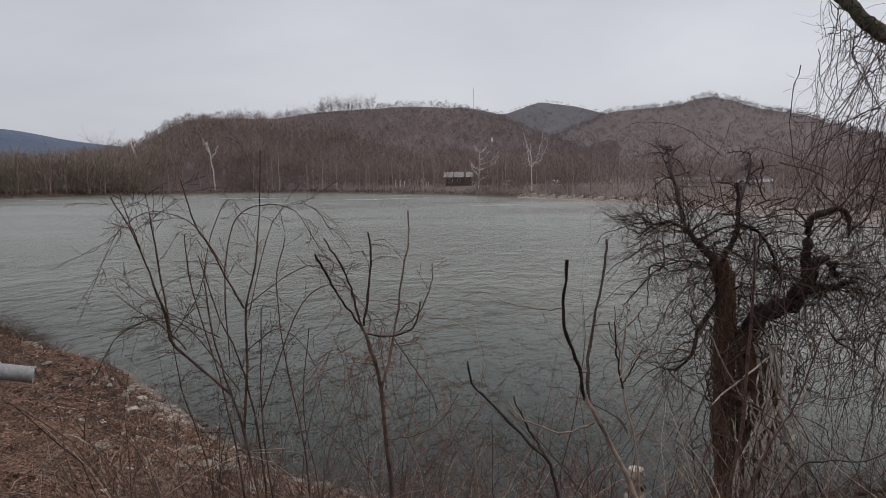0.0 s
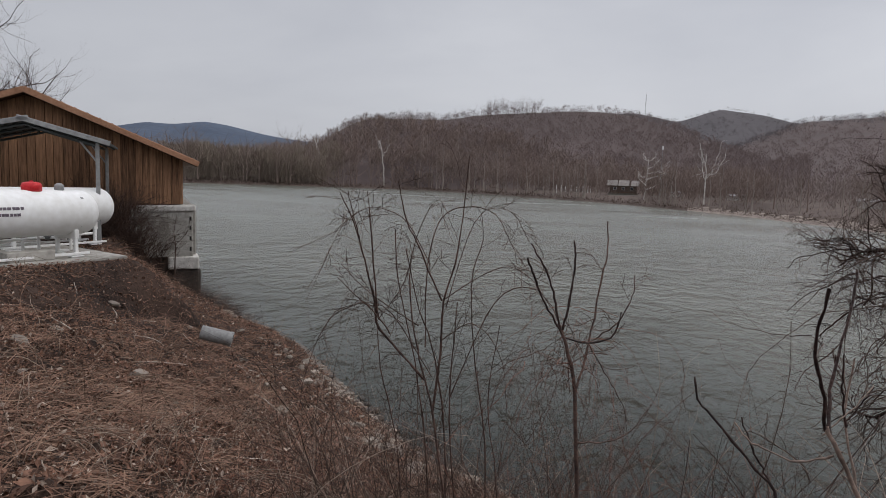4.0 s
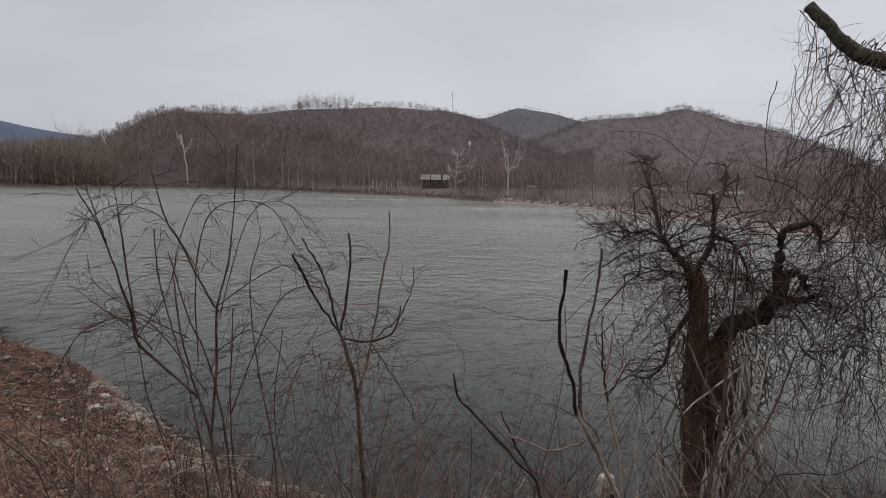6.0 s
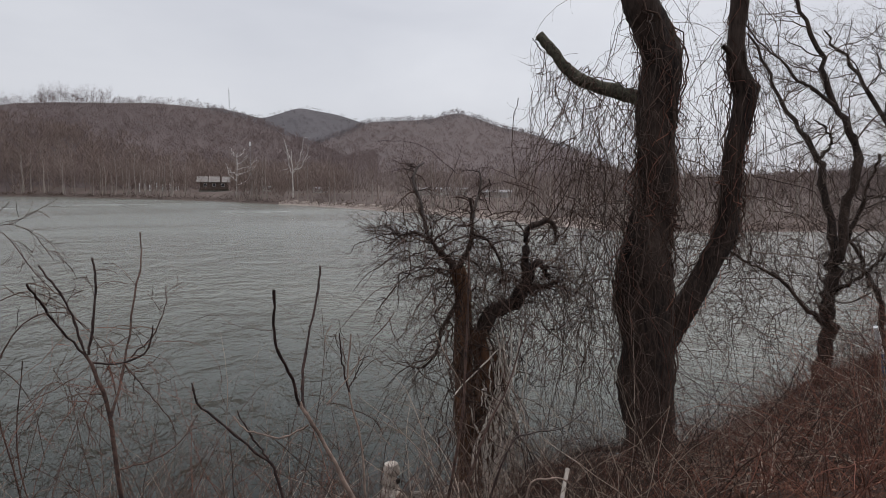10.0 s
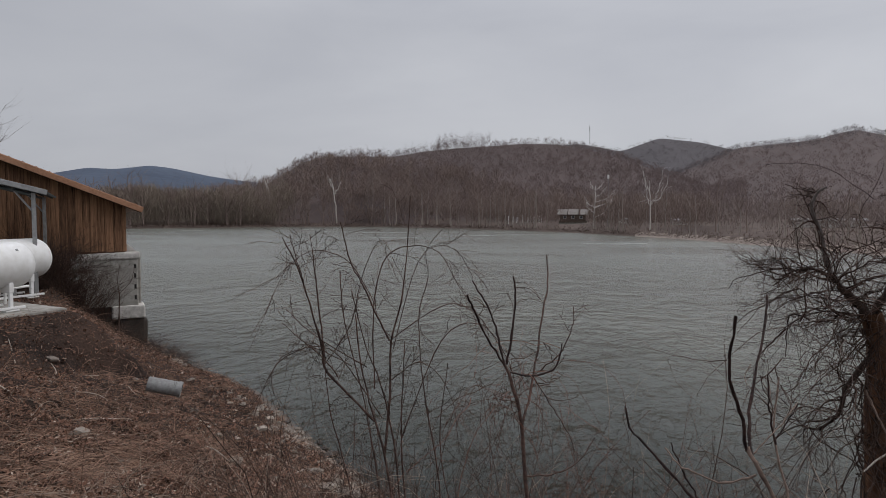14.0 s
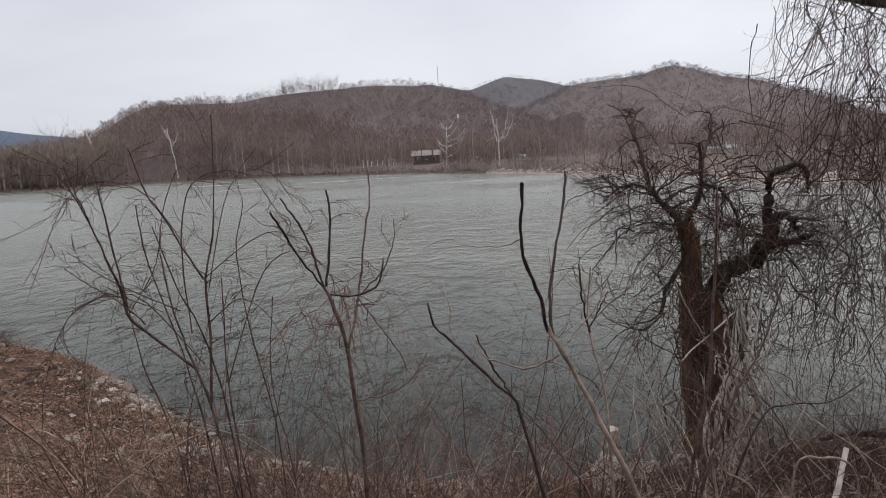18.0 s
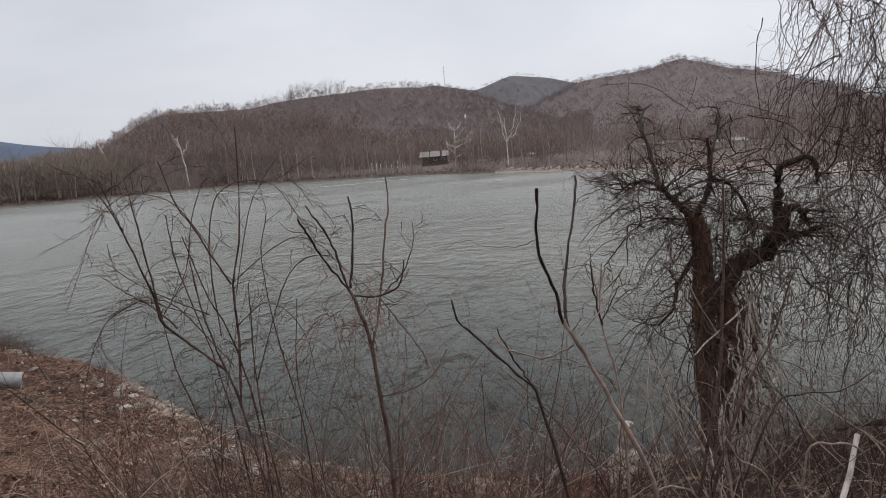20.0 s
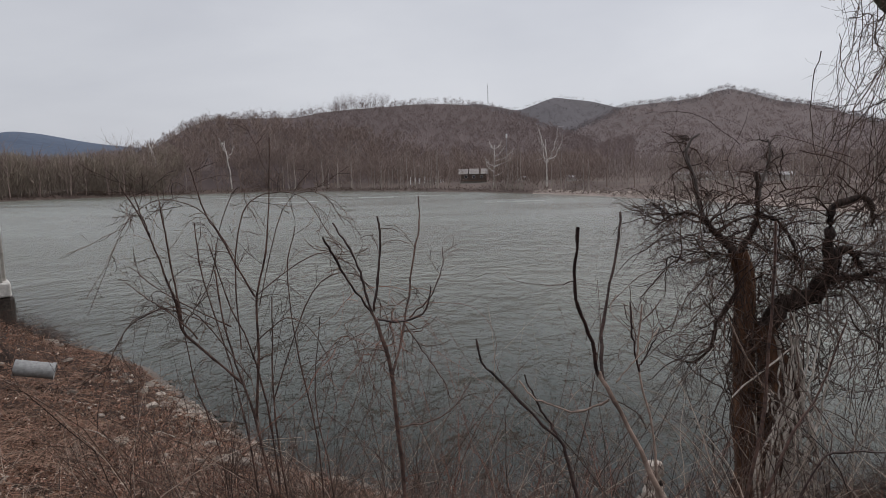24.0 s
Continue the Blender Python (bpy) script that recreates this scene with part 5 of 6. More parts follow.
growth("trailing_vine", "thin trailing vine reaching over the water", "vine", (
    ([(0.22, 1.5, 4.42), (0.2, 1.68, 4.38), (0.14, 1.85, 4.36), (0.1, 2.02, 4.36), (0.03, 2.2, 4.31)], 0.0012, 0.0007, STEM),
), STEM)


def drooping():
    """Fine hanging shoots under the forked sapling."""
    n = 46
    st = np.stack([rng.uniform(-0.48, -0.08, n), rng.normal(2.6, 0.12, n), rng.uniform(3.95, 4.2, n)], 1)
    p, r = hang(st, rng.uniform(0.25, 0.75, n), rng.uniform(0.0009, 0.0018, n), 14, 0.6, 0.18)
    q, w = kids(p, r, 2, 0.14, 45, 5, 0.2, 0.95, -0.5, 0.15, 0.7, 0.5)
    tagged(piece("drooping_shoots", [tubes(p, r, 3), tubes(q, w, 3)], CANE), "fine reddish shoots drooping from the sapling", "shoots", kind="stuff")


drooping()


def canes(name, label, count, area, length, thick, mat, droop, twigs, seed_lean=0.5, bias=(0, 0)):
    """Loose tangled canes over an area (x0, x1, y0, y1) of the bank."""
    x, y = rng.uniform(area[0], area[1], count), rng.uniform(area[2], area[3], count)
    z = height(x, y)
    ok = z > 0.06
    base = np.stack([x, y, z - 0.03], 1)[ok]
    n = len(base)
    lean = np.concatenate([rng.normal(0, seed_lean, (n, 2)) + np.array(bias), np.ones((n, 1))], 1)
    tall = np.interp(np.degrees(np.arctan2(base[:, 0], base[:, 1])), (38, 47, 60), (0.25, 0.32, 1.0)) if area[1] > 6 else 1.0
    p, r = arcs(base, lean, rng.uniform(length[0], length[1], n) * tall, rng.uniform(thick[0], thick[1], n), 12, droop, 0.11)
    chunks = [tubes(p, r, 4)]
    if twigs:
        p1, r1 = kids(p, r, twigs, length[1] * 0.3, 50, 6, 0.3, 0.98, -0.1, 0.16, 0.5, 0.4, curl=0.06)
        chunks.append(tubes(p1, r1, 3))
    return tagged(piece(name, chunks, mat), label, "brush", kind="stuff")


canes("shore_brush", "fine bare reddish brush along the water's edge", 240, (-2.8, 1.7, 4.4, 7.6), (0.4, 1.4), (0.003, 0.0075), VINE, 0.9, 5)
canes("upright_brush", "thin upright bare shoots on the bank", 140, (-0.5, 1.2, 2.9, 4.8), (1.0, 2.2), (0.0022, 0.005), VINE, 0.8, 6, 0.42)
canes("twiggy_shoots", "red-brown twiggy shoots low over the water", 90, (-0.4, 1.0, 3.2, 5.2), (0.9, 2.1), (0.002, 0.0045), CANE, 0.7, 10, 0.4)
canes("clump_shoots", "crowded thin shoots at the foot of the briars", 90, (-1.4, -0.45, 2.9, 3.6), (1.2, 2.2), (0.0022, 0.0046), VINE, 0.9, 8, 0.33)
canes("briar_brush", "thin arching briars in front of the water", 150, (-2.6, -0.3, 3.0, 5.0), (1.0, 2.2), (0.002, 0.0048), VINE, 1.4, 7, 0.55)
canes("grey_shoots", "thin grey-tan shoots among the briars", 110, (-2.0, 0.4, 2.9, 4.6), (1.0, 2.1), (0.0018, 0.004), VINE_LIGHT, 1.1, 5, 0.5)
canes("bank_briars", "low red-brown briars on the bank", 380, (-3.6, -0.5, 4.2, 7.0), (0.3, 0.95), (0.002, 0.0045), CANE, 1.5, 5, 0.9)
canes("low_brush", "dry tangled stalks low on the bank", 480, (-4.5, 3.2, 3.2, 8.2), (0.35, 1.1), (0.002, 0.006), VINE_LIGHT, 1.7, 3, 0.9)
canes("thicket", "dense red-brown thicket of bare canes", 1900, (3.4, 19, 2.4, 9.8), (1.0, 2.4), (0.003, 0.009), CANE, 1.3, 4, 0.6)
canes("thicket_shoots", "thin upright shoots rising from the thicket", 900, (3.2, 17, 3.2, 9.8), (0.8, 2.0), (0.0025, 0.006), VINE_DARK, 0.5, 5, 0.3)
canes("fore_stems", "pale bare stems in front of the broken tree", 60, (1.4, 4.4, 3.6, 6.6), (1.0, 2.3), (0.0035, 0.008), VINE_LIGHT, 0.5, 3, 0.5)
canes("fore_shoots", "dark bare shoots in front of the broken tree", 190, (1.2, 5.6, 3.6, 6.8), (0.9, 2.2), (0.003, 0.007), VINE_DARK, 0.7, 7, 0.5)
canes("foot_tangle", "dark tangled twigs round the feet of the trees", 420, (3.4, 5.9, 5.4, 7.6), (0.3, 0.95), (0.002, 0.006), VINE_DARK, 1.5, 6, 1.0)
canes("foot_stems", "pale bent stems round the feet of the trees", 60, (3.2, 5.8, 4.6, 7.2), (0.5, 1.3), (0.003, 0.008), VINE_LIGHT, 1.5, 2, 0.9)
canes("slope_tangle", "dark tangled brush on the slope under the thicket", 700, (5.6, 10.5, 4.6, 8.8), (0.25, 0.8), (0.002, 0.006), VINE_DARK, 1.6, 5, 1.1)
canes("slope_stems", "grey dead stems lying in the slope brush", 160, (5.4, 10.5, 4.4, 8.6), (0.5, 1.5), (0.003, 0.007), VINE_LIGHT, 1.6, 2, 1.1)
canes("near_thicket", "red-brown briars close to the path", 900, (2.3, 8, 0.9, 4.6), (0.35, 1.1), (0.002, 0.0055), CANE, 1.4, 5, 0.8)
canes("thicket_stems", "pale dead stems tangled in the thicket", 640, (2.2, 14, 3.6, 8.6), (0.8, 2.2), (0.004, 0.009), VINE_LIGHT, 0.9, 2, 0.9)
canes("bank_weeds", "dry grey weeds on the slope", 900, (-10.2, -1.0, 4.0, 15.5), (0.15, 0.7), (0.0015, 0.004), STRAW, 1.8, 3, 1.1)


for cx, cy in ((-6.3, 8.9), (-5.0, 7.4), (-7.6, 9.6)):
    canes("dead_weed_clump", "dark matted clump of dead weeds on the bank", 90, (cx - 0.35, cx + 0.35, cy - 0.3, cy + 0.3), (0.2, 0.6), (0.002, 0.005), VINE, 2.2, 4, 1.1)
canes("fallen_stalks", "pale fallen stalks lying on the litter", 520, (-8.5, -1.0, 3.2, 9.5), (0.3, 0.9), (0.0025, 0.006), VINE_LIGHT, 2.4, 1, 1.6)
canes("pier_bush", "dark bare bush beside the barn pier", 640, (-14.6, -12.8, 13.8, 15.7), (0.8, 2.0), (0.004, 0.010), VINE_DARK, 0.9, 8, 0.5)
canes("pier_foot_brush", "dark dry brush hanging over the rocks by the pier", 260, (-12.4, -10.6, 15.2, 16.9), (0.3, 0.9), (0.002, 0.006), VINE, 1.4, 6, 0.9, (0.35, 0.1))
canes("pier_brush", "dark dry brush under the barn pier", 220, (-13.2, -10.2, 13.8, 17.0), (0.3, 1.0), (0.003, 0.008), VINE, 1.2, 6, 0.8)
growth("pier_sapling", "small bare sapling growing against the pier", "sapling", (
    ([(-12.5, 15.6, 0.9), (-12.7, 15.9, 1.9), (-12.75, 16.0, 2.5)], 0.03, 0.018, None, 12),
    ([(-12.75, 16.0, 2.5), (-12.8, 16.0, 2.9), (-12.7, 16.0, 3.4)], 0.016, 0.006, None, 12),
    ([(-12.75, 16.0, 2.5), (-13.0, 15.9, 2.8), (-13.1, 15.9, 3.3)], 0.014, 0.006, None, 12),
    ([(-12.75, 16.0, 2.5), (-12.45, 16.1, 2.85), (-12.3, 16.1, 3.3)], 0.014, 0.006, None, 12),
), VINE, (5, 0.35, 45, 0.4, 0))


# ---- the broken willow at the waterline ----
def broken_willow():
    ob = thing("broken_willow", (0, 0, 0), 0, "broken brown-barked tree with drooping bare branches", "tree")
    stout = (
        ([(3.66, 7.5, -0.1), (3.72, 7.6, 0.79), (3.78, 7.6, 1.18), (3.82, 7.6, 1.53), (3.82, 7.6, 1.96), (3.77, 7.6, 2.31), (3.69, 7.6, 2.56), (3.66, 7.6, 2.8)], (0.2, 0.185, 0.18, 0.18, 0.2, 0.16, 0.13, 0.12)),
        ([(3.5, 7.65, -0.1), (3.56, 7.72, 0.82), (3.53, 7.75, 1.44), (3.51, 7.75, 1.94), (3.48, 7.75, 2.44), (3.49, 7.75, 2.92), (3.46, 7.75, 3.31), (3.37, 7.75, 3.65)], (0.16, 0.14, 0.13, 0.12, 0.115, 0.11, 0.115, 0.10)),
    )
    limbs = (
        ("limb", [(3.37, 7.77, 3.6), (3.29, 7.85, 3.74), (3.18, 7.85, 3.85), (3.08, 7.85, 3.95), (3.02, 7.85, 4.04)], 0.06, 0.024, DARK_BARK),
        ("limb", [(3.41, 7.8, 3.6), (3.56, 7.85, 3.84), (3.64, 7.85, 4.05), (3.64, 7.85, 4.28), (3.62, 7.85, 4.61)], 0.048, 0.02, DARK_BARK),
        ("limb", [(3.65, 7.88, 4.2), (3.71, 7.9, 4.47), (3.79, 7.9, 4.72), (3.8, 7.9, 4.88), (3.77, 7.9, 4.99)], 0.026, 0.012, GREY_BARK),
        ("limb", [(3.04, 7.87, 4.0), (2.97, 7.9, 4.23), (2.89, 7.9, 4.57), (2.8, 7.9, 4.81), (2.84, 7.9, 5.0), (2.94, 7.9, 5.08)], 0.032, 0.014, GREY_BARK),
        ("limb", [(3.67, 7.6, 2.72), (3.87, 7.6, 3.0), (4.15, 7.6, 3.09), (4.31, 7.6, 3.25), (4.42, 7.6, 3.5)], 0.12, 0.085, DARK_BARK),
        ("limb", [(4.41, 7.6, 3.45), (4.36, 7.6, 3.74), (4.38, 7.6, 4.01), (4.4, 7.6, 4.17), (4.6, 7.6, 4.26), (4.78, 7.6, 4.27), (4.86, 7.6, 4.12), (4.87, 7.6, 3.93)], 0.07, 0.022, DARK_BARK),
        ("limb", [(4.4, 7.6, 3.45), (4.49, 7.6, 3.63), (4.61, 7.6, 3.67), (4.7, 7.6, 3.55), (4.76, 7.6, 3.44)], 0.07, 0.03, DARK_BARK),
        ("limb", [(4.36, 7.6, 3.31), (4.56, 7.6, 3.33), (4.7, 7.6, 3.34), (4.95, 7.6, 3.4)], 0.055, 0.032, DARK_BARK),
        ("limb", [(3.46, 7.75, 3.3), (3.3, 7.7, 3.05), (3.12, 7.68, 2.8), (3.05, 7.66, 2.5), (2.85, 7.66, 2.3)], 0.04, 0.014, DARK_BARK),
        ("limb", [(3.3, 7.8, 3.6), (2.95, 7.75, 3.66), (2.65, 7.72, 3.58), (2.4, 7.7, 3.4)], 0.014, 0.005, DARK_BARK),
        ("limb", [(3.05, 7.86, 4.0), (2.86, 7.9, 4.12), (2.62, 7.92, 4.1), (2.42, 7.95, 3.92)], 0.02, 0.007, DARK_BARK),
        ("limb", [(3.64, 7.85, 4.1), (3.9, 7.85, 4.0), (4.1, 7.85, 3.7), (4.15, 7.85, 3.4)], 0.028, 0.010, DARK_BARK),
    )
    chunks, lines, boughs = [], [], []
    for pts, radii in stout:
        p, shape, r = barky(pts, radii, 60, 22, 0.12, 0.14)
        piece("trunk", [tubes(p, shape, 22)], STUMP_BARK, ob, smooth=True)
        lines.append((p, r))
    for name, pts, r0, r1, mat in limbs:
        p, r = stem(pts, r0, r1, 22, r0 * 0.14, 0.10)
        piece(name, [tubes(p, r, 10)], mat, ob, smooth=True)
        thin = np.minimum(r, 0.02)
        if pts[-1][0] < 3.7 and pts[-1][2] < 4.5:
            boughs.append((p, r))
        reach = 0.3 if pts[-1][2] > 4.5 else 0.85
        p1, r1_ = kids(p, thin, 12, reach, 58, 12, 0.2, 1.0, -0.45, 0.2, 0.55, 0.35, curl=0.09)
        p2, r2 = kids(p1, r1_, 8, reach * 0.5, 48, 8, 0.15, 0.98, -0.25, 0.2, 0.6, 0.45, curl=0.05)
        p3, r3 = kids(p2, r2, 2, 0.2, 45, 5, 0.2, 0.98, -0.2, 0.14, 0.7, 0.5)
        chunks += [tubes(p1, r1_, 4), tubes(p2, r2, 3), tubes(p3, r3, 3)]
    # boughs that spread from the left head in flat drooping fans
    n = 20
    heads = np.concatenate([q[0][0] for q in boughs])
    base = heads[rng.integers(0, len(heads), n)] + rng.normal(0, 0.03, (n, 3))
    lean = np.stack([rng.uniform(-1.2, 0.3, n), rng.normal(-0.05, 0.6, n), rng.uniform(-0.4, 0.9, n)], 1)
    p0, r0 = arcs(base, lean, rng.uniform(0.6, 1.3, n), rng.uniform(0.006, 0.013, n), 14, 0.8, 0.22, 0.4)
    p1, r1_ = kids(p0, r0, 9, 0.5, 50, 10, 0.15, 1.0, -0.3, 0.2, 0.6, 0.4, curl=0.08)
    p2, r2 = kids(p1, r1_, 5, 0.26, 48, 7, 0.15, 0.98, -0.2, 0.2, 0.7, 0.5, curl=0.06)
    chunks += [tubes(p0, r0, 5), tubes(p1, r1_, 3), tubes(p2, r2, 3)]
    piece("crown", chunks, VINE_DARK, ob)
    # torn pale wood where the stem split
    for pts in ([(3.62, 7.32, 0.7), (3.66, 7.36, 1.2), (3.72, 7.4, 1.75), (3.66, 7.45, 2.1)], [(3.72, 7.36, 1.5), (3.86, 7.38, 1.9), (3.78, 7.42, 2.35), (3.7, 7.45, 2.7)], [(3.84, 7.36, 0.9), (3.92, 7.38, 1.3), (3.98, 7.42, 1.8)]):
        p, r = stem(pts, 0.035, 0.018, 14, 0.008, 0.12)
        piece("split_wood", [tubes(p, r, 6)], DRIFT, ob, "torn pale wood", True)
    n = 260
    st = np.stack([np.concatenate([rng.normal(3.8, 0.6, 200), rng.normal(3.4, 0.35, 60)]), rng.normal(7.62, 0.33, n), np.concatenate([rng.normal(3.2, 0.7, 200), rng.normal(3.7, 0.28, 60)])], 1)
    d = rng.normal(0, 1, (n, 3)) + np.array([0, 0, 0.1])
    tp, tr = arcs(st, d, rng.uniform(0.4, 1.3, n), rng.uniform(0.003, 0.009, n), 12, 1.0, 0.18, 0.5)
    tq, tw = kids(tp, tr, 5, 0.35, 50, 7, 0.1, 0.98, -0.3, 0.16, 0.7, 0.5, curl=0.08)
    tagged(piece("willow_tangle", [tubes(tp, tr, 4), tubes(tq, tw, 3)], VINE_DARK), "dense tangle of fine bare twigs in the broken tree", "twigs", kind="stuff")
    n = 100
    st = np.stack([rng.normal(3.62, 0.3, n), rng.normal(7.32, 0.12, n), rng.uniform(1.2, 3.8, n)], 1)
    hp, hr = hang(st, rng.uniform(1.0, 2.8, n), rng.uniform(0.004, 0.010, n), 18, 0.3, 0.2)
    n = 90
    st = np.stack([rng.normal(4.3, 0.9, n), rng.normal(7.6, 0.4, n), rng.uniform(2.2, 4.1, n)], 1)
    gp, gr = hang(st, rng.uniform(0.8, 2.4, n), rng.uniform(0.003, 0.007, n), 16, 0.6, 0.2)
    kp, kr = kids(gp, gr, 5, 0.4, 55, 8, 0.05, 0.98, -0.5, 0.18, 0.7, 0.5, curl=0.08)
    vines = [tubes(hp, hr, 4), tubes(gp, gr, 4), tubes(kp, kr, 3)]
    for (p, r), n in zip(lines, (20, 16)):
        q, w = on_trunk(p[0], r[0], n, 26, rng.uniform(0.004, 0.012, n), 1.4, 0.07)
        vines.append(tubes(q, w, 4))
    tagged(piece("creeper", vines, VINE), "dark creeper stems wrapped round the broken tree", "vines", kind="stuff")
    # pale dead canes leaning over the split stem, some bent down again
    kept = rng.bit_generator.state
    canes_ = []
    for j in range(20):
        x0, x1 = rng.normal(3.72, 0.16), rng.normal(3.78, 0.3)
        top = rng.uniform(1.7, 3.1)
        pts = [(x0, 6.98, 0.2), (x0 + rng.normal(0, 0.1), 7.02, 0.4 * top + 0.3), (0.4 * x0 + 0.6 * x1, 7.06, 0.75 * top), (x1, 7.14, top)]
        if j % 3 == 0:
            pts.append((x1 + rng.normal(0, 0.28), 7.08, top - rng.uniform(0.2, 0.9)))
        p, r = stem(pts, rng.uniform(0.014, 0.027), 0.009, 26, 0.012, 0.1)
        canes_.append(tubes(p, r, 5))
    tagged(piece("dead_cane", canes_, DRIFT), "pale tan dead canes leaning over the broken tree", "canes", kind="stuff")
    rng.bit_generator.state = kept


broken_willow()


# ---- the big vine-hung tree ----
def big_tree():
    ob = thing("big_tree", (0, 0, 0), 0, "large dark two-stemmed tree hung with vines", "tree")
    trunk = barky([(6.62, 7.3, -0.4), (6.54, 7.35, 0.83), (6.49, 7.42, 1.95), (6.43, 7.5, 2.86), (6.4, 7.53, 3.55), (6.46, 7.48, 4.12), (6.51, 7.47, 4.56), (6.54, 7.5, 5.42), (6.56, 7.52, 6.1), (6.62, 7.55, 6.72), (6.4, 7.6, 7.19), (6.21, 7.63, 7.6), (6.0, 7.8, 9.2)],
                  (0.44, 0.37, 0.37, 0.38, 0.40, 0.31, 0.28, 0.265, 0.27, 0.29, 0.25, 0.23, 0.18), 130, 34, 0.09, 0.11)
    right = barky([(6.7, 7.55, 1.5), (6.9, 7.55, 2.24), (7.16, 7.44, 2.91), (7.49, 7.28, 3.56), (7.68, 7.18, 4.02), (7.71, 7.15, 4.65), (7.72, 7.12, 5.36), (7.82, 7.08, 6.14), (7.67, 7.12, 6.57), (7.65, 7.15, 7.09), (7.68, 7.14, 7.6), (7.75, 7.1, 9.2)],
                  (0.22, 0.21, 0.18, 0.165, 0.165, 0.14, 0.135, 0.165, 0.14, 0.125, 0.12, 0.10), 110, 24, 0.08, 0.12)
    stub = stem([(6.58, 7.65, 5.98), (6.29, 7.93, 6.19), (5.82, 8.2, 6.37), (5.55, 8.36, 6.55), (5.32, 8.49, 6.85), (5.12, 8.6, 7.12)], 0.125, 0.07, 24, 0.01, 0.08)
    up = stem([(6.62, 7.55, 6.6), (6.78, 7.58, 6.78), (6.86, 7.6, 6.9)], 0.20, 0.12, 10, 0.008)
    knob = stem([(7.84, 7.08, 6.1), (7.96, 7.05, 6.24), (8.02, 7.04, 6.32)], 0.13, 0.06, 6)
    twigstub = stem([(7.64, 7.14, 6.65), (7.46, 7.1, 6.8), (7.34, 7.08, 6.84)], 0.06, 0.03, 8)
    low = stem([(6.3, 7.2, 1.25), (5.8, 7.1, 0.95), (5.2, 7.1, 1.0), (4.8, 7.1, 0.95)], 0.06, 0.025, 14, 0.01)
    for name, (p, r), mat, sides in (("trunk", trunk[:2], DARK_BARK, 34), ("trunk", right[:2], DARK_BARK, 24), ("broken_limb", stub, MOSS_BARK, 14), ("limb", up, DARK_BARK, 12), ("burl", knob, DARK_BARK, 10),
                                     ("limb", twigstub, DARK_BARK, 8), ("limb", low, DARK_BARK, 8)):
        piece(name, [tubes(p, r, sides)], mat, ob, smooth=True)
    end = stub[0][0][-1]
    part("cut_face", turned(((0.02, 0), (0.066, 0), (0.06, 0.02), (0.02, 0.025)), 12, m=Matrix.Translation(end) @ Vector(end - stub[0][0][-3]).to_track_quat("Z", "Y").to_matrix().to_4x4()), VINE_LIGHT, ob, "pale broken wood")
    chunks = []
    trunk, right = (trunk[0], trunk[2]), (right[0], right[2])
    for (p, r), n in ((trunk, 24), (right, 14), (stub, 4)):
        q, w = on_trunk(p[0], r[0] * 0.97, n, 34, rng.uniform(0.005, 0.014, n), 2.4, 0.05)
        chunks.append(tubes(q, w, 5))
    tagged(piece("creeper", chunks, VINE), "dark creeper stems wrapped round the big tree", "vines", kind="stuff")
    # hanging vines: from the stub, the trunks and the crown
    hangers = []
    for (p, r), n, lo, hi, ln in ((stub, 50, 0.1, 1.0, (0.8, 3.0)), (trunk, 56, 0.5, 1.0, (0.8, 4.0)), (right, 46, 0.4, 1.0, (0.8, 4.0)), (up, 18, 0.2, 1.0, (0.6, 2.6))):
        u = rng.uniform(lo, hi, n) * (p.shape[1] - 1)
        i = np.minimum(u.astype(int), p.shape[1] - 2)
        st = p[0][i] + rng.normal(0, 0.12, (n, 3)) * np.array([1, 1, 0.3])
        hp, hr = hang(st, rng.uniform(ln[0], ln[1], n), rng.uniform(0.003, 0.0072, n), 18, 0.19, 0.16, 0.0)
        hangers.append(tubes(hp, hr, 4))
        kp, kr = kids(hp, hr, 6, 0.45, 55, 9, 0.05, 0.98, -0.6, 0.22, 0.7, 0.5, curl=0.12)
        hangers.append(tubes(kp, kr, 3))
    # the curtain between the broken tree and the trunk
    n = 150
    st = np.stack([rng.normal(5.6, 0.5, n), rng.normal(7.7, 0.4, n), rng.uniform(2.4, 6.6, n)], 1)
    hp, hr = hang(st, rng.uniform(1.6, 4.2, n), rng.uniform(0.003, 0.008, n), 20, 0.2, 0.18, 0.1)
    hangers.append(tubes(hp, hr, 4))
    kp, kr = kids(hp, hr, 6, 0.6, 60, 9, 0.05, 0.98, -0.5, 0.26, 0.7, 0.5, curl=0.12)
    hangers.append(tubes(kp, kr, 3))
    # tangle to the river side of the right stem
    n = 150
    st = np.stack([rng.uniform(6.9, 11.5, n), rng.normal(8.2, 0.6, n), rng.uniform(2.0, 5.6, n)], 1)
    hp, hr = hang(st, rng.uniform(1.2, 3.2, n), rng.uniform(0.003, 0.008, n), 18, 0.9, 0.28)
    hangers.append(tubes(hp, hr, 4))
    kp, kr = kids(hp, hr, 6, 0.6, 60, 9, 0.05, 0.98, -0.2, 0.28, 0.7, 0.5, curl=0.12)
    hangers.append(tubes(kp, kr, 3))
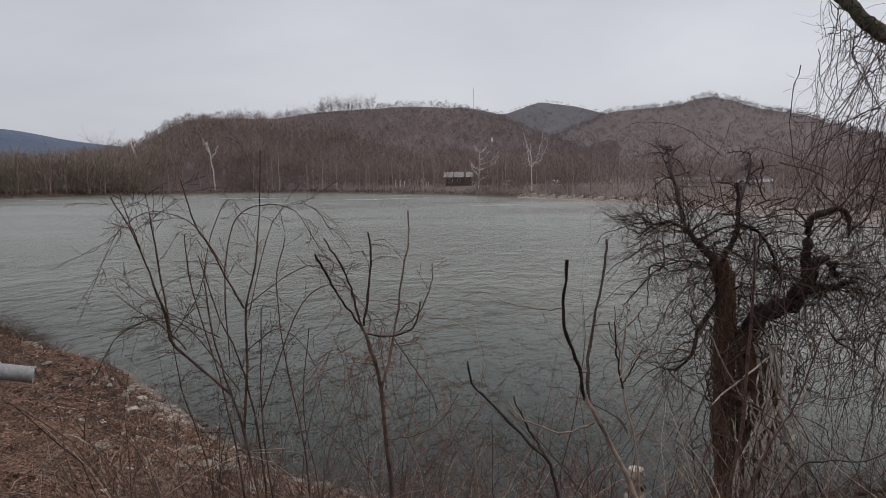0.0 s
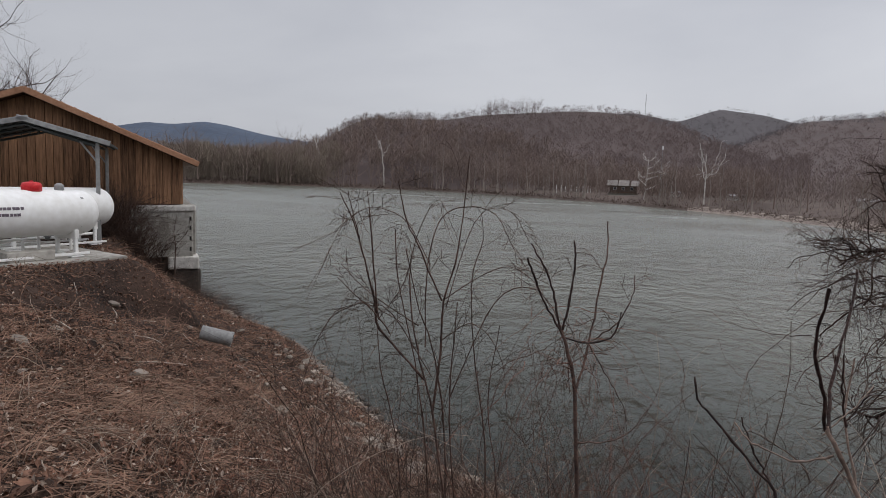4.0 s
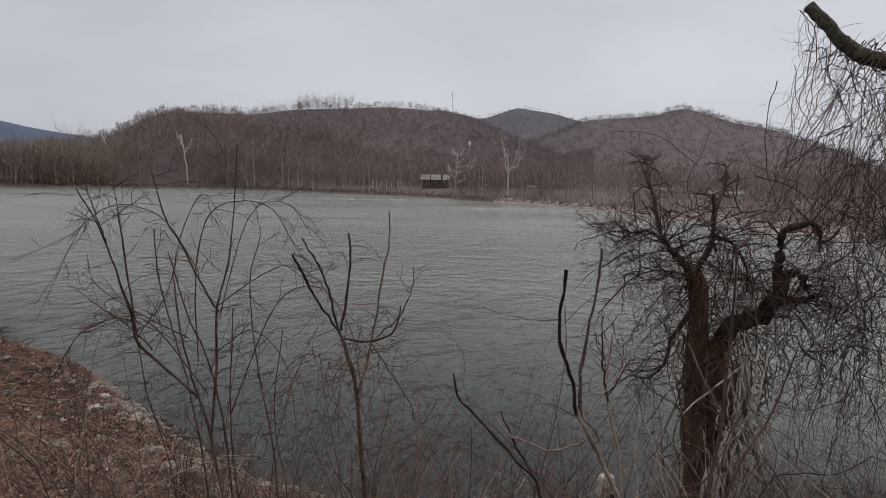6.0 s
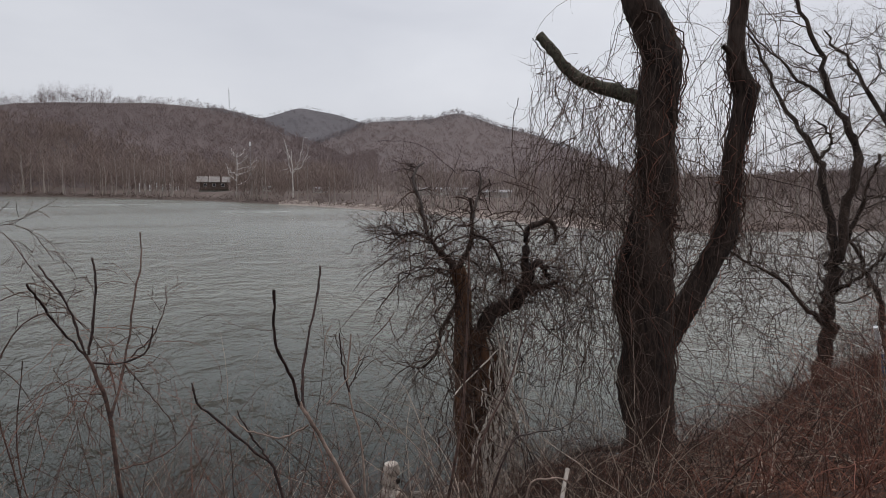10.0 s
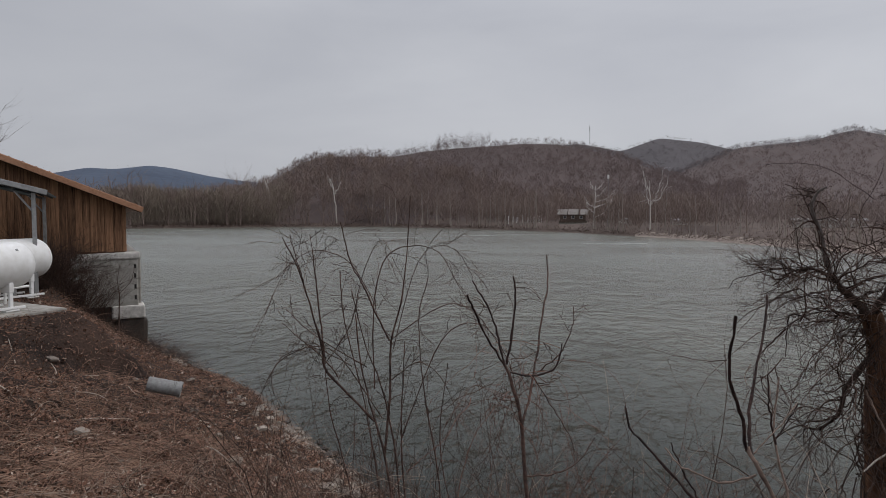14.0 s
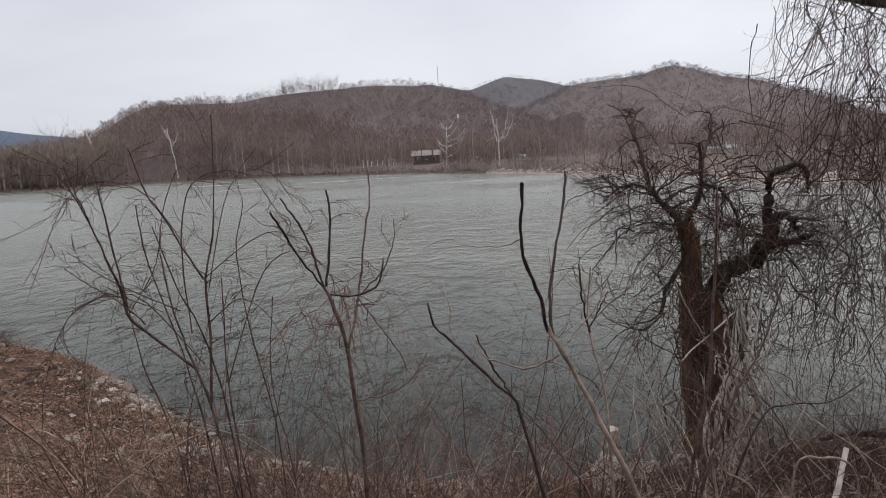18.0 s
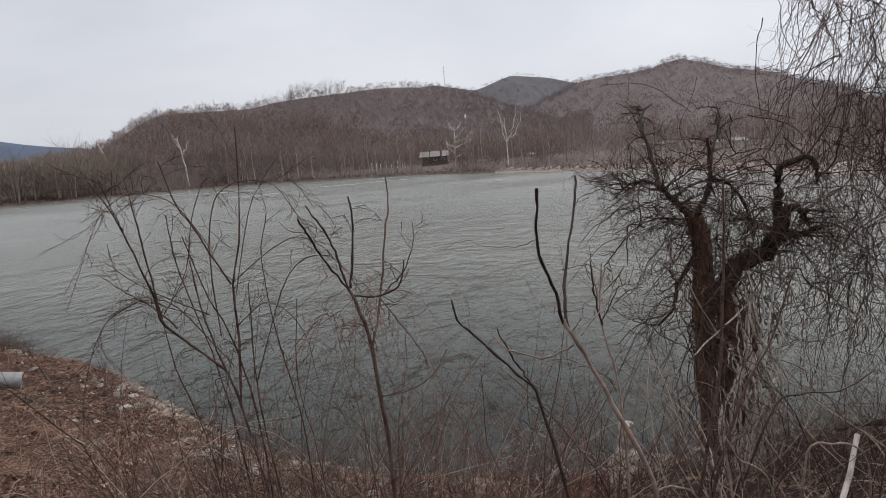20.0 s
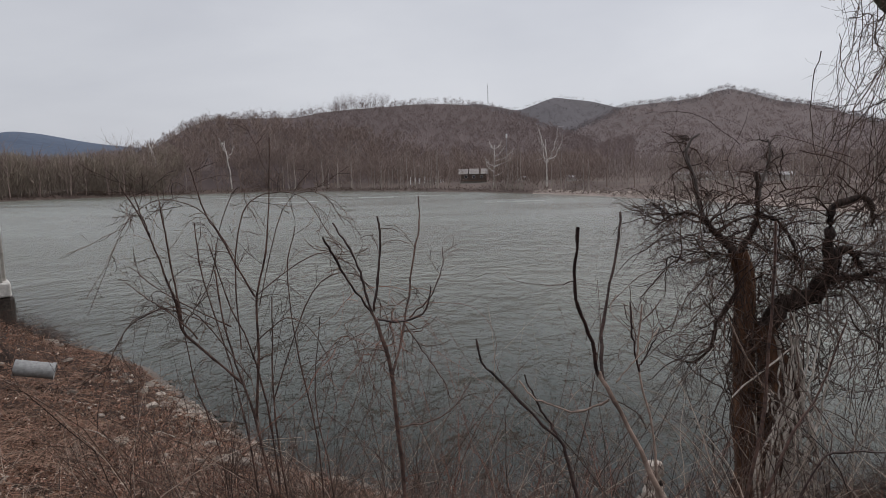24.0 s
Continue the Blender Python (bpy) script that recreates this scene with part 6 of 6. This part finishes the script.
    # a fine web of long vines along the whole right bank
    for n, x0, x1, z0, z1, ya, yb in ((110, 6.0, 13.5, 2.0, 5.2, 7.4, 9.2), (40, 6.6, 12.0, 5.0, 8.0, 7.6, 8.8), (100, 5.2, 6.4, 2.6, 6.4, 7.0, 8.0)):
        st = np.stack([rng.uniform(x0, x1, n), rng.uniform(ya, yb, n), rng.uniform(z0, z1, n)], 1)
        hp, hr = hang(st, rng.uniform(1.4, 3.6, n), rng.uniform(0.003, 0.0075, n), 20, 0.3, 0.24, 0.1)
        kp, kr = kids(hp, hr, 6, 0.7, 60, 9, 0.03, 0.98, -0.3, 0.3, 0.75, 0.5, curl=0.14)
        hangers += [tubes(hp, hr, 3), tubes(kp, kr, 3)]
    pale = []
    for (p, r), n in ((trunk, 22), (right, 14)):
        q, w = on_trunk(p[0], r[0], n, 34, rng.uniform(0.003, 0.007, n), 3.4, 0.07)
        pale.append(tubes(q, w, 4))
    tagged(piece("pale_creeper", pale, CANE), "pale loose creeper stems on the big tree", "vines", kind="stuff")
    tagged(piece("hanging_vines", hangers, VINE_MID), "curtain of thin bare vines hanging from the big tree", "vines", kind="stuff")


big_tree()


def side_tree(label, limbs, seed_twigs=15):
    ob = thing("bank_maple", (0, 0, 0), 0, label, "tree", "bare trees along the near bank")
    chunks = []
    for pts, r0, r1, name in limbs:
        p, r = stem(pts, r0, r1, 24, r0 * 0.22, 0.10)
        r = r * 0.58
        piece(name, [tubes(p, r, 10)], DARK_BARK, ob, smooth=True)
        p1, r1_ = kids(p, np.minimum(r, 0.042), seed_twigs + 1, 1.25, 52, 10, 0.25, 1.0, 0.4, 0.26, 0.5, 0.3)
        p2, r2 = kids(p1, r1_, 8, 0.6, 46, 7, 0.15, 0.98, 0.4, 0.22, 0.6, 0.4)
        p3, r3 = kids(p2, r2, 4, 0.3, 40, 5, 0.2, 0.98, 0.2, 0.18, 0.7, 0.4)
        chunks += [tubes(p1, r1_, 5), tubes(p2, r2, 4), tubes(p3, r3, 3)]
        i = rng.integers(4, 24, 12)
        hp, hr = hang(p[0][i], rng.uniform(0.8, 2.6, 12), rng.uniform(0.003, 0.007, 12), 16, 0.7, 0.3)
        kp, kr = kids(hp, hr, 7, 0.6, 60, 8, 0.05, 0.98, -0.2, 0.3, 0.75, 0.5, curl=0.12)
        chunks += [tubes(hp, hr, 4), tubes(kp, kr, 3)]
    piece("crown", chunks, TWIG_GREY, ob)


side_tree("bare dark many-limbed tree on the near bank", (
    ([(13.1, 9.27, -0.1), (13.1, 9.27, 0.71), (13.1, 9.28, 1.64), (13.07, 9.31, 2.25), (13.11, 9.27, 2.86), (13.17, 9.2, 3.35)], 0.29, 0.22, "trunk"),
    ([(13.15, 9.23, 3.1), (13.06, 9.33, 3.94), (12.96, 9.45, 4.67), (12.92, 9.5, 5.11), (12.84, 9.59, 5.48), (12.62, 9.86, 6.01), (12.43, 10.08, 6.53), (12.24, 10.3, 7.06), (12.13, 10.43, 7.48), (11.86, 10.76, 8.29)], 0.17, 0.04, "limb"),
    ([(13.18, 9.18, 3.2), (13.25, 9.11, 4.23), (13.29, 9.05, 4.96), (13.31, 9.04, 5.67), (13.21, 9.15, 6.1), (13.01, 9.38, 6.55), (12.88, 9.54, 7.13), (12.82, 9.62, 7.63), (12.64, 9.83, 8.22), (12.49, 10.01, 8.81), (12.39, 10.13, 9.46)], 0.19, 0.05, "limb"),
    ([(13.01, 9.38, 6.56), (12.76, 9.69, 6.92), (12.54, 9.95, 7.17), (12.31, 10.22, 7.63), (12.04, 10.54, 8.04), (11.76, 10.88, 8.6)], 0.08, 0.025, "limb"),
    ([(12.87, 9.55, 5.44), (13.0, 9.4, 5.76), (12.93, 9.48, 6.09), (12.78, 9.67, 6.28)], 0.07, 0.03, "limb"),
    ([(13.2, 9.24, 3.3), (13.38, 9.2, 3.66), (13.54, 9.06, 4.23), (13.64, 8.95, 4.88), (13.74, 8.83, 5.52)], 0.13, 0.04, "limb"),
    ([(13.05, 9.28, 1.75), (12.7, 9.3, 1.95), (12.38, 9.51, 2.35), (12.18, 9.76, 2.71), (11.88, 10.11, 2.98), (11.65, 10.38, 3.14), (11.2, 10.6, 3.5)], 0.10, 0.03, "limb"),
    ([(13.12, 9.3, 2.3), (13.31, 9.3, 2.45), (13.57, 9.03, 2.79), (13.77, 8.8, 3.09), (13.93, 8.6, 3.42)], 0.09, 0.05, "limb"),
), 13)
side_tree("bare forked dark tree with a snapped stem on the near bank", (
    ([(15.66, 8.6, 0.2), (15.59, 8.65, 1.67), (15.53, 8.72, 2.62), (15.46, 8.8, 3.11), (15.37, 8.91, 3.73), (15.21, 9.1, 4.35), (15.1, 9.23, 4.96)], 0.27, 0.13, "trunk"),
    ([(15.5, 8.76, 2.9), (15.52, 8.72, 3.9), (15.46, 8.8, 4.95), (15.17, 9.15, 5.38), (15.0, 9.35, 5.96), (14.9, 9.47, 6.35), (14.66, 9.75, 6.98), (14.42, 10.03, 7.69), (14.19, 10.31, 8.11), (14.02, 10.51, 8.52)], 0.17, 0.035, "limb"),
    ([(14.9, 9.47, 6.3), (14.9, 9.47, 6.95), (14.97, 9.38, 7.32), (14.98, 9.38, 7.83), (14.91, 9.46, 8.36), (14.8, 9.58, 8.89)], 0.09, 0.03, "limb"),
    ([(15.48, 8.75, 4.5), (15.35, 8.77, 5.63), (15.21, 8.95, 5.82), (15.04, 9.15, 5.93)], 0.15, 0.07, "limb"),
    ([(15.36, 8.9, 3.7), (15.12, 9.05, 4.27), (14.88, 9.33, 4.54), (14.58, 9.7, 4.66)], 0.09, 0.035, "limb"),
    ([(15.1, 9.23, 4.9), (15.3, 9.2, 5.6), (15.25, 9.2, 6.4), (15.4, 9.2, 7.4)], 0.09, 0.03, "limb"),
), 13)
side_tree("small dark leaning trunk behind the thicket", (
    ([(16.32, 10.11, 0.2), (16.32, 10.11, 0.98), (16.29, 10.14, 1.86), (16.12, 10.35, 2.46), (15.98, 10.51, 2.89), (15.7, 10.7, 3.6)], 0.17, 0.08, "trunk"),
), 10)
side_tree("thick bare trunk further along the bank", (
    ([(19.5, 9.6, 1.0), (19.2, 9.6, 3.2), (19.3, 9.6, 5.6), (18.6, 9.6, 8.0)], 0.24, 0.1, "trunk"),
    ([(19.2, 9.6, 3.6), (18.2, 9.6, 5.0), (17.4, 9.6, 7.2)], 0.12, 0.05, "limb"),
))


# ---- small things on the bank ----
def boulder(name, at, size, label, mat, group, seed):
    r = random.Random(seed)
    bm = bmesh.new()
    bmesh.ops.create_icosphere(bm, subdivisions=3, radius=1.0)
    off = Vector((r.uniform(0, 50), r.uniform(0, 50), r.uniform(0, 50)))
    cuts = [(Vector((r.uniform(-1, 1), r.uniform(-1, 1), r.uniform(-0.6, 1))).normalized(), r.uniform(0.5, 0.78)) for _ in range(11)]
    for v in bm.verts:
        for n, d in cuts:
            over = v.co.dot(n) - d
            if over > 0:
                v.co -= n * over
        v.co *= 1 + noise.noise(v.co * 2.6 + off) * 0.10
        v.co = Vector((v.co.x * size[0], v.co.y * size[1], max(v.co.z, -0.6) * size[2]))
    ob = part(name, bm, mat)
    ob.matrix_world = pose(*at, r.uniform(-8, 8), r.uniform(-8, 8), r.uniform(0, 360))
    return tagged(ob, label, "stone", group)


def scatter_stones():
    seed = 0
    for s in np.linspace(0.335, 0.60, 120):
        i = int(s * 899)
        x, y = shore_fine[i] + rng.normal(0, 0.22, 2)
        if abs(x) > 13:
            continue
        d = abs(rng.normal(0, 0.55))
        y -= d
        z = float(height(x, y)[0])
        k = rng.uniform(0.05, 0.17) * (1.35 if x > -1 else 1.0)
        wet = z < 0.1
        boulder("stone", (x, y, max(z, 0) + k * 0.02), (k, k * rng.uniform(0.6, 1.0), k * rng.uniform(0.4, 0.7)), "dark wet stone in the shallows" if wet else "pale broken limestone at the waterline",
                WET_STONE if wet else STONE, "stones along the waterline", seed)
        seed += 1
    for x, y, k in ((-4.3, 8.6, 0.12), (-5.0, 9.4, 0.1), (-3.6, 7.9, 0.13), (-3.0, 6.6, 0.12), (-2.7, 7.4, 0.16), (-6.2, 9.9, 0.09), (-7.6, 6.4, 0.2), (-8.35, 7.6, 0.18), (-6.7, 5.65, 0.11), (-4.6, 6.0, 0.1), (-2.2, 7.8, 0.2), (-1.5, 7.6, 0.22),
                    (-5.6, 6.9, 0.09), (-8.6, 9.0, 0.08), (-3.4, 5.6, 0.1), (-2.0, 6.4, 0.12)):
        boulder("stone", (x, y, float(height(x, y)[0]) + k * 0.12), (k, k * 0.8, k * 0.5), "pale stone half buried in the litter", STONE, "stones on the bank", seed)
        seed += 1


scatter_stones()
for j, (x, y, k) in enumerate(((-3.25, 8.55, 0.22), (-2.95, 8.2, 0.26), (-2.62, 7.9, 0.2), (-2.4, 7.62, 0.3), (-2.1, 7.5, 0.18), (-1.95, 7.15, 0.26), (-1.62, 7.05, 0.24), (-1.35, 6.75, 0.2), (-1.0, 7.0, 0.24), (-0.6, 6.9, 0.2),
                               (-3.7, 9.2, 0.2), (-4.2, 9.9, 0.22), (-2.8, 7.5, 0.14), (-0.2, 7.2, 0.22), (0.5, 7.3, 0.24), (1.1, 7.3, 0.2))):
    boulder("flat_stone", (x, y, float(height(x, y)[0]) + 0.05), (k, k * 0.62, k * 0.36), "flat pale limestone slab on the lower bank", STONE, "flat stones", 400 + j)
for j, (x, y, k) in enumerate(((-10.6, 15.45, 0.34), (-10.25, 15.3, 0.24), (-8.7, 13.23, 0.13), (-8.29, 13.4, 0.15), (-7.98, 13.7, 0.2), (-7.45, 13.3, 0.14), (-6.94, 13.2, 0.2), (-6.04, 12.5, 0.2), (-5.24, 11.5, 0.16),
                               (-3.62, 9.5, 0.18), (-3.26, 9.5, 0.14), (-2.68, 8.9, 0.2), (-2.32, 8.34, 0.16), (-9.51, 10.04, 0.16), (-8.87, 11.54, 0.1), (-6.38, 7.17, 0.2))):
    boulder("flat_stone", (x, y, float(height(x, y)[0]) + 0.02), (k, k * 0.66, k * 0.42), "pale broken limestone block at the foot of the bank", STONE, "flat stones", 500 + j)
for j, (x, y, k) in enumerate(((-11.7, 16.3, 0.32), (-11.3, 16.0, 0.24))):
    boulder("rock", (x, y, float(height(x, y)[0]) + 0.05), (k, k * 0.8, k * 0.8), "dark wet rock under the barn pier", WET_STONE, "rocks under the pier", 540 + j)


def rubble():
    """Broken pale stone chips along the foot of the bank, past counting."""
    base = bmesh.new()
    bmesh.ops.create_icosphere(base, subdivisions=1, radius=1.0)
    v = np.array([q.co[:] for q in base.verts])
    f = np.array([[q.index for q in face.verts] for face in base.faces])
    base.free()
    chunks = []
    for _ in range(420):
        i = int(rng.uniform(0.33, 0.56) * 899)
        x, y = shore_fine[i] + rng.normal(0, 0.4, 2) + np.array([-0.25, -0.7]) * abs(rng.normal(0, 1.0))
        z = float(height(x, y)[0])
        if z < 0.03 or x < -11.5:
            continue
        k = float(np.clip(rng.lognormal(-3.1, 0.5), 0.015, 0.14))
        w = np.clip(v + rng.normal(0, 0.22, v.shape), -0.75, 0.75) * k * np.array([1.3, 0.9, 0.55])
        a = rng.uniform(0, 6.28)
        w = w @ np.array([[math.cos(a), math.sin(a), 0], [-math.sin(a), math.cos(a), 0], [0, 0, 1]])
        chunks.append((w + np.array([x, y, z + k * 0.25]), f))
    tagged(piece("rubble", chunks, RUBBLE), "pale broken limestone chips along the foot of the bank", "rubble", kind="stuff")


rubble()
for x, y, sx, sy, sz, seed in ((2.75, 7.72, 0.42, 0.24, 0.13, 301), (2.25, 7.5, 0.38, 0.22, 0.10, 302), (3.4, 7.6, 0.3, 0.2, 0.14, 303), (1.5, 7.9, 0.25, 0.2, 0.12, 304)):
    boulder("flat_stone", (x, y, float(height(x, y)[0]) + 0.12), (sx, sy, sz), "flat pale stone slab at the waterline", STONE, "flat stones", seed)


def stub_post():
    x, y = 2.50, 8.0
    z = float(height(x, y)[0])
    ob = thing("driftwood_stump", (x, y, z), 20, "short bleached driftwood stump at the waterline", "stump")
    p, r = stem([(0, 0, -0.1), (0.02, 0, 0.2), (-0.02, 0.02, 0.42), (0.02, 0, 0.62)], 0.17, 0.10, 14, 0.012, 0.12)
    piece("trunk", [tubes(p, r, 12)], DRIFT, ob, smooth=True)
    part("top", turned(((0.11, 0.58), (0.1, 0.64), (0.04, 0.66)), 10), DRIFT, ob)
    # a dark disc on the trunk paints the shade of a knot hole
    part("hollow", turned(((0.03, -0.02), (0.045, 0.0), (0.03, 0.02)), 10, m=Matrix.Translation((0.02, -0.125, 0.42)) @ Matrix.Rotation(radians(90), 4, "X")), HOLE_SHADE, ob, "dark disc for the shade in a knot hole")


stub_post()


def culvert():
    x, y, z = -7.62, 10.55, 1.5
    ob = thing("drain_pipe", (x, y, z), 26.0, "grey drain pipe sticking out of the bank", "pipe")
    ob.matrix_world = pose(x, y, z, 0, 15, 26)
    out = [(0.14, -0.2), (0.14, 0.36), (0.15, 0.36), (0.15, 0.42), (0.122, 0.42), (0.122, -0.1)]
    part("pipe", turned(out, 28, "X"), PIPE_GREY, ob, smooth=False)
    # dark plug in the mouth stands in for the shade within the pipe
    part("bore_shade", turned(((0.121, 0.36), (0.121, 0.40)), 20, "X"), HOLE_SHADE, ob)


culvert()


def stick(name, a, b, r0, r1, mat, label, category="stick", group="dead sticks on the bank"):
    a, b = np.array(a, float), np.array(b, float)
    mid = (a + b) / 2 + rng.normal(0, 0.03, 3)
    p, r = stem([a, mid, b], r0, r1, 10, 0.004)
    return tagged(piece(name, [tubes(p, r, 6)], mat, smooth=True), label, category, group)


for j in range(46):
    x, y = rng.uniform(-9.5, -1.0), rng.uniform(4.5, 12)
    a = rng.uniform(0, 3.14)
    ln = rng.uniform(0.25, 0.8)
    x2, y2 = x + ln * math.cos(a), y + ln * math.sin(a)
    z1, z2 = float(height(x, y)[0]), float(height(x2, y2)[0])
    if min(z1, z2) > 0.1:
        stick("dead_stick", (x, y, z1 + 0.04), (x2, y2, z2 + 0.06), 0.010, 0.006, DRIFT if j % 2 else STEM_PALE, "pale dead stick lying on the litter")
stick("leaning_stake", (1.82, 2.95, 2.2), (2.19, 3.2, 2.98), 0.017, 0.013, DRIFT, "pale broken stake in the thicket", "stake", "stakes")


def survey_post():
    x, y = 11.3, 7.0
    z = 1.49
    ob = thing("survey_post", (x, y, z), 0, "leaning white and blue marker pipe in the thicket", "post")
    part("shaft", rod((0.48, 0, -1.0), (0.06, 0, 0.35), 0.035, 0.035, 10), BLUE_PAINT, ob, "blue lower half")
    part("shaft", rod((0.06, 0, 0.35), (-0.16, 0, 0.85), 0.038, 0.038, 10), WHITE_PAINT, ob, "white upper half")


survey_post()


# ---- leaf litter and dry stalks ----
def on_slab(x, y):
    c, s = math.cos(radians(18)), math.sin(radians(18))
    u, v = (x + 13.42) * c - (y - 8.55) * s, (x + 13.42) * s + (y - 8.55) * c
    return (np.abs(u) < 2.2) & (np.abs(v) < 3.65)


def litter():
    n = 190000
    x = np.concatenate([rng.uniform(-13, 1.5, n // 2), rng.normal(-3.5, 2.6, n // 2), rng.uniform(1.5, 10, n // 12)])
    y = np.concatenate([rng.uniform(3.0, 16.5, n // 2), rng.normal(6.5, 2.2, n // 2), rng.uniform(0.6, 8, n // 12)])
    d = near_distance(x, y)
    ok = (d > 0.25) & ~on_slab(x, y) & (ripple(x, y, 0.62, 0) + 0.6 * ripple(x, y, 1.7, 1) + rng.normal(0, 0.3, len(x)) > -0.62)
    x, y = x[ok], y[ok]
    z = height(x, y)
    n = len(x)
    c = np.stack([x, y, z + rng.uniform(0.004, 0.07, n)], 1)
    a = rng.normal(0, 1, (n, 3)) * np.array([1, 1, 0.75])
    a /= np.linalg.norm(a, axis=1, keepdims=True)
    b = np.cross(a, rng.normal(0, 0.35, (n, 3)) + np.array([0, 0, 1.0]))
    b /= np.linalg.norm(b, axis=1, keepdims=True)
    s = np.clip(rng.lognormal(-3.85, 0.45, n), 0.008, 0.07)[:, None]
    up = np.cross(b, a) * s * rng.uniform(-0.4, 0.4, (n, 1))
    v = np.stack([c - a * s, c - b * s * 0.5 + up, c + a * s, c + b * s * 0.5 + up], 1).reshape(-1, 3)
    f = np.arange(4 * n).reshape(n, 4)
    pick = rng.permutation(np.flatnonzero(x < 0.8))[:7500]
    w = c[pick][:, None] + (v.reshape(n, 4, 3)[pick] - c[pick][:, None]) * 0.95 + np.array([0, 0, 0.02])
    tagged(piece("bleached_leaves", [(w.reshape(-1, 3), np.arange(4 * len(pick)).reshape(-1, 4))], CHIP), "bleached dead leaves scattered on the litter", "leaves", kind="stuff")
    tagged(piece("leaf_litter", [(v, f)], LEAF), "brown dead leaves scattered over the bank", "leaves", kind="stuff")
    x = np.concatenate([rng.uniform(-13, 1.5, 28000), rng.normal(-4.6, 2.2, 18000)])
    y = np.concatenate([rng.uniform(3.0, 16, 28000), rng.normal(6.2, 2.2, 18000)])
    d = near_distance(x, y)
    ok = (d > 0.2) & ~on_slab(x, y)
    x, y = x[ok], y[ok]
    m = len(x)
    base = np.stack([x, y, height(x, y) + 0.01], 1)
    flow = np.stack([ripple(x, y, 2.2, 0), ripple(y, x, 2.2, 1)], 1) * 2.2
    lean = np.concatenate([rng.normal(0, 0.8, (m, 2)) + flow, rng.uniform(0.05, 0.6, (m, 1))], 1)
    p, r = arcs(base, lean, rng.uniform(0.10, 0.6, m), rng.uniform(0.0018, 0.0068, m), 3, 0.9, 0.1)
    tagged(piece("dry_grass", [tubes(p, r, 3)], STRAW), "flattened dry grass and stalks on the bank", "grass", kind="stuff")


litter()
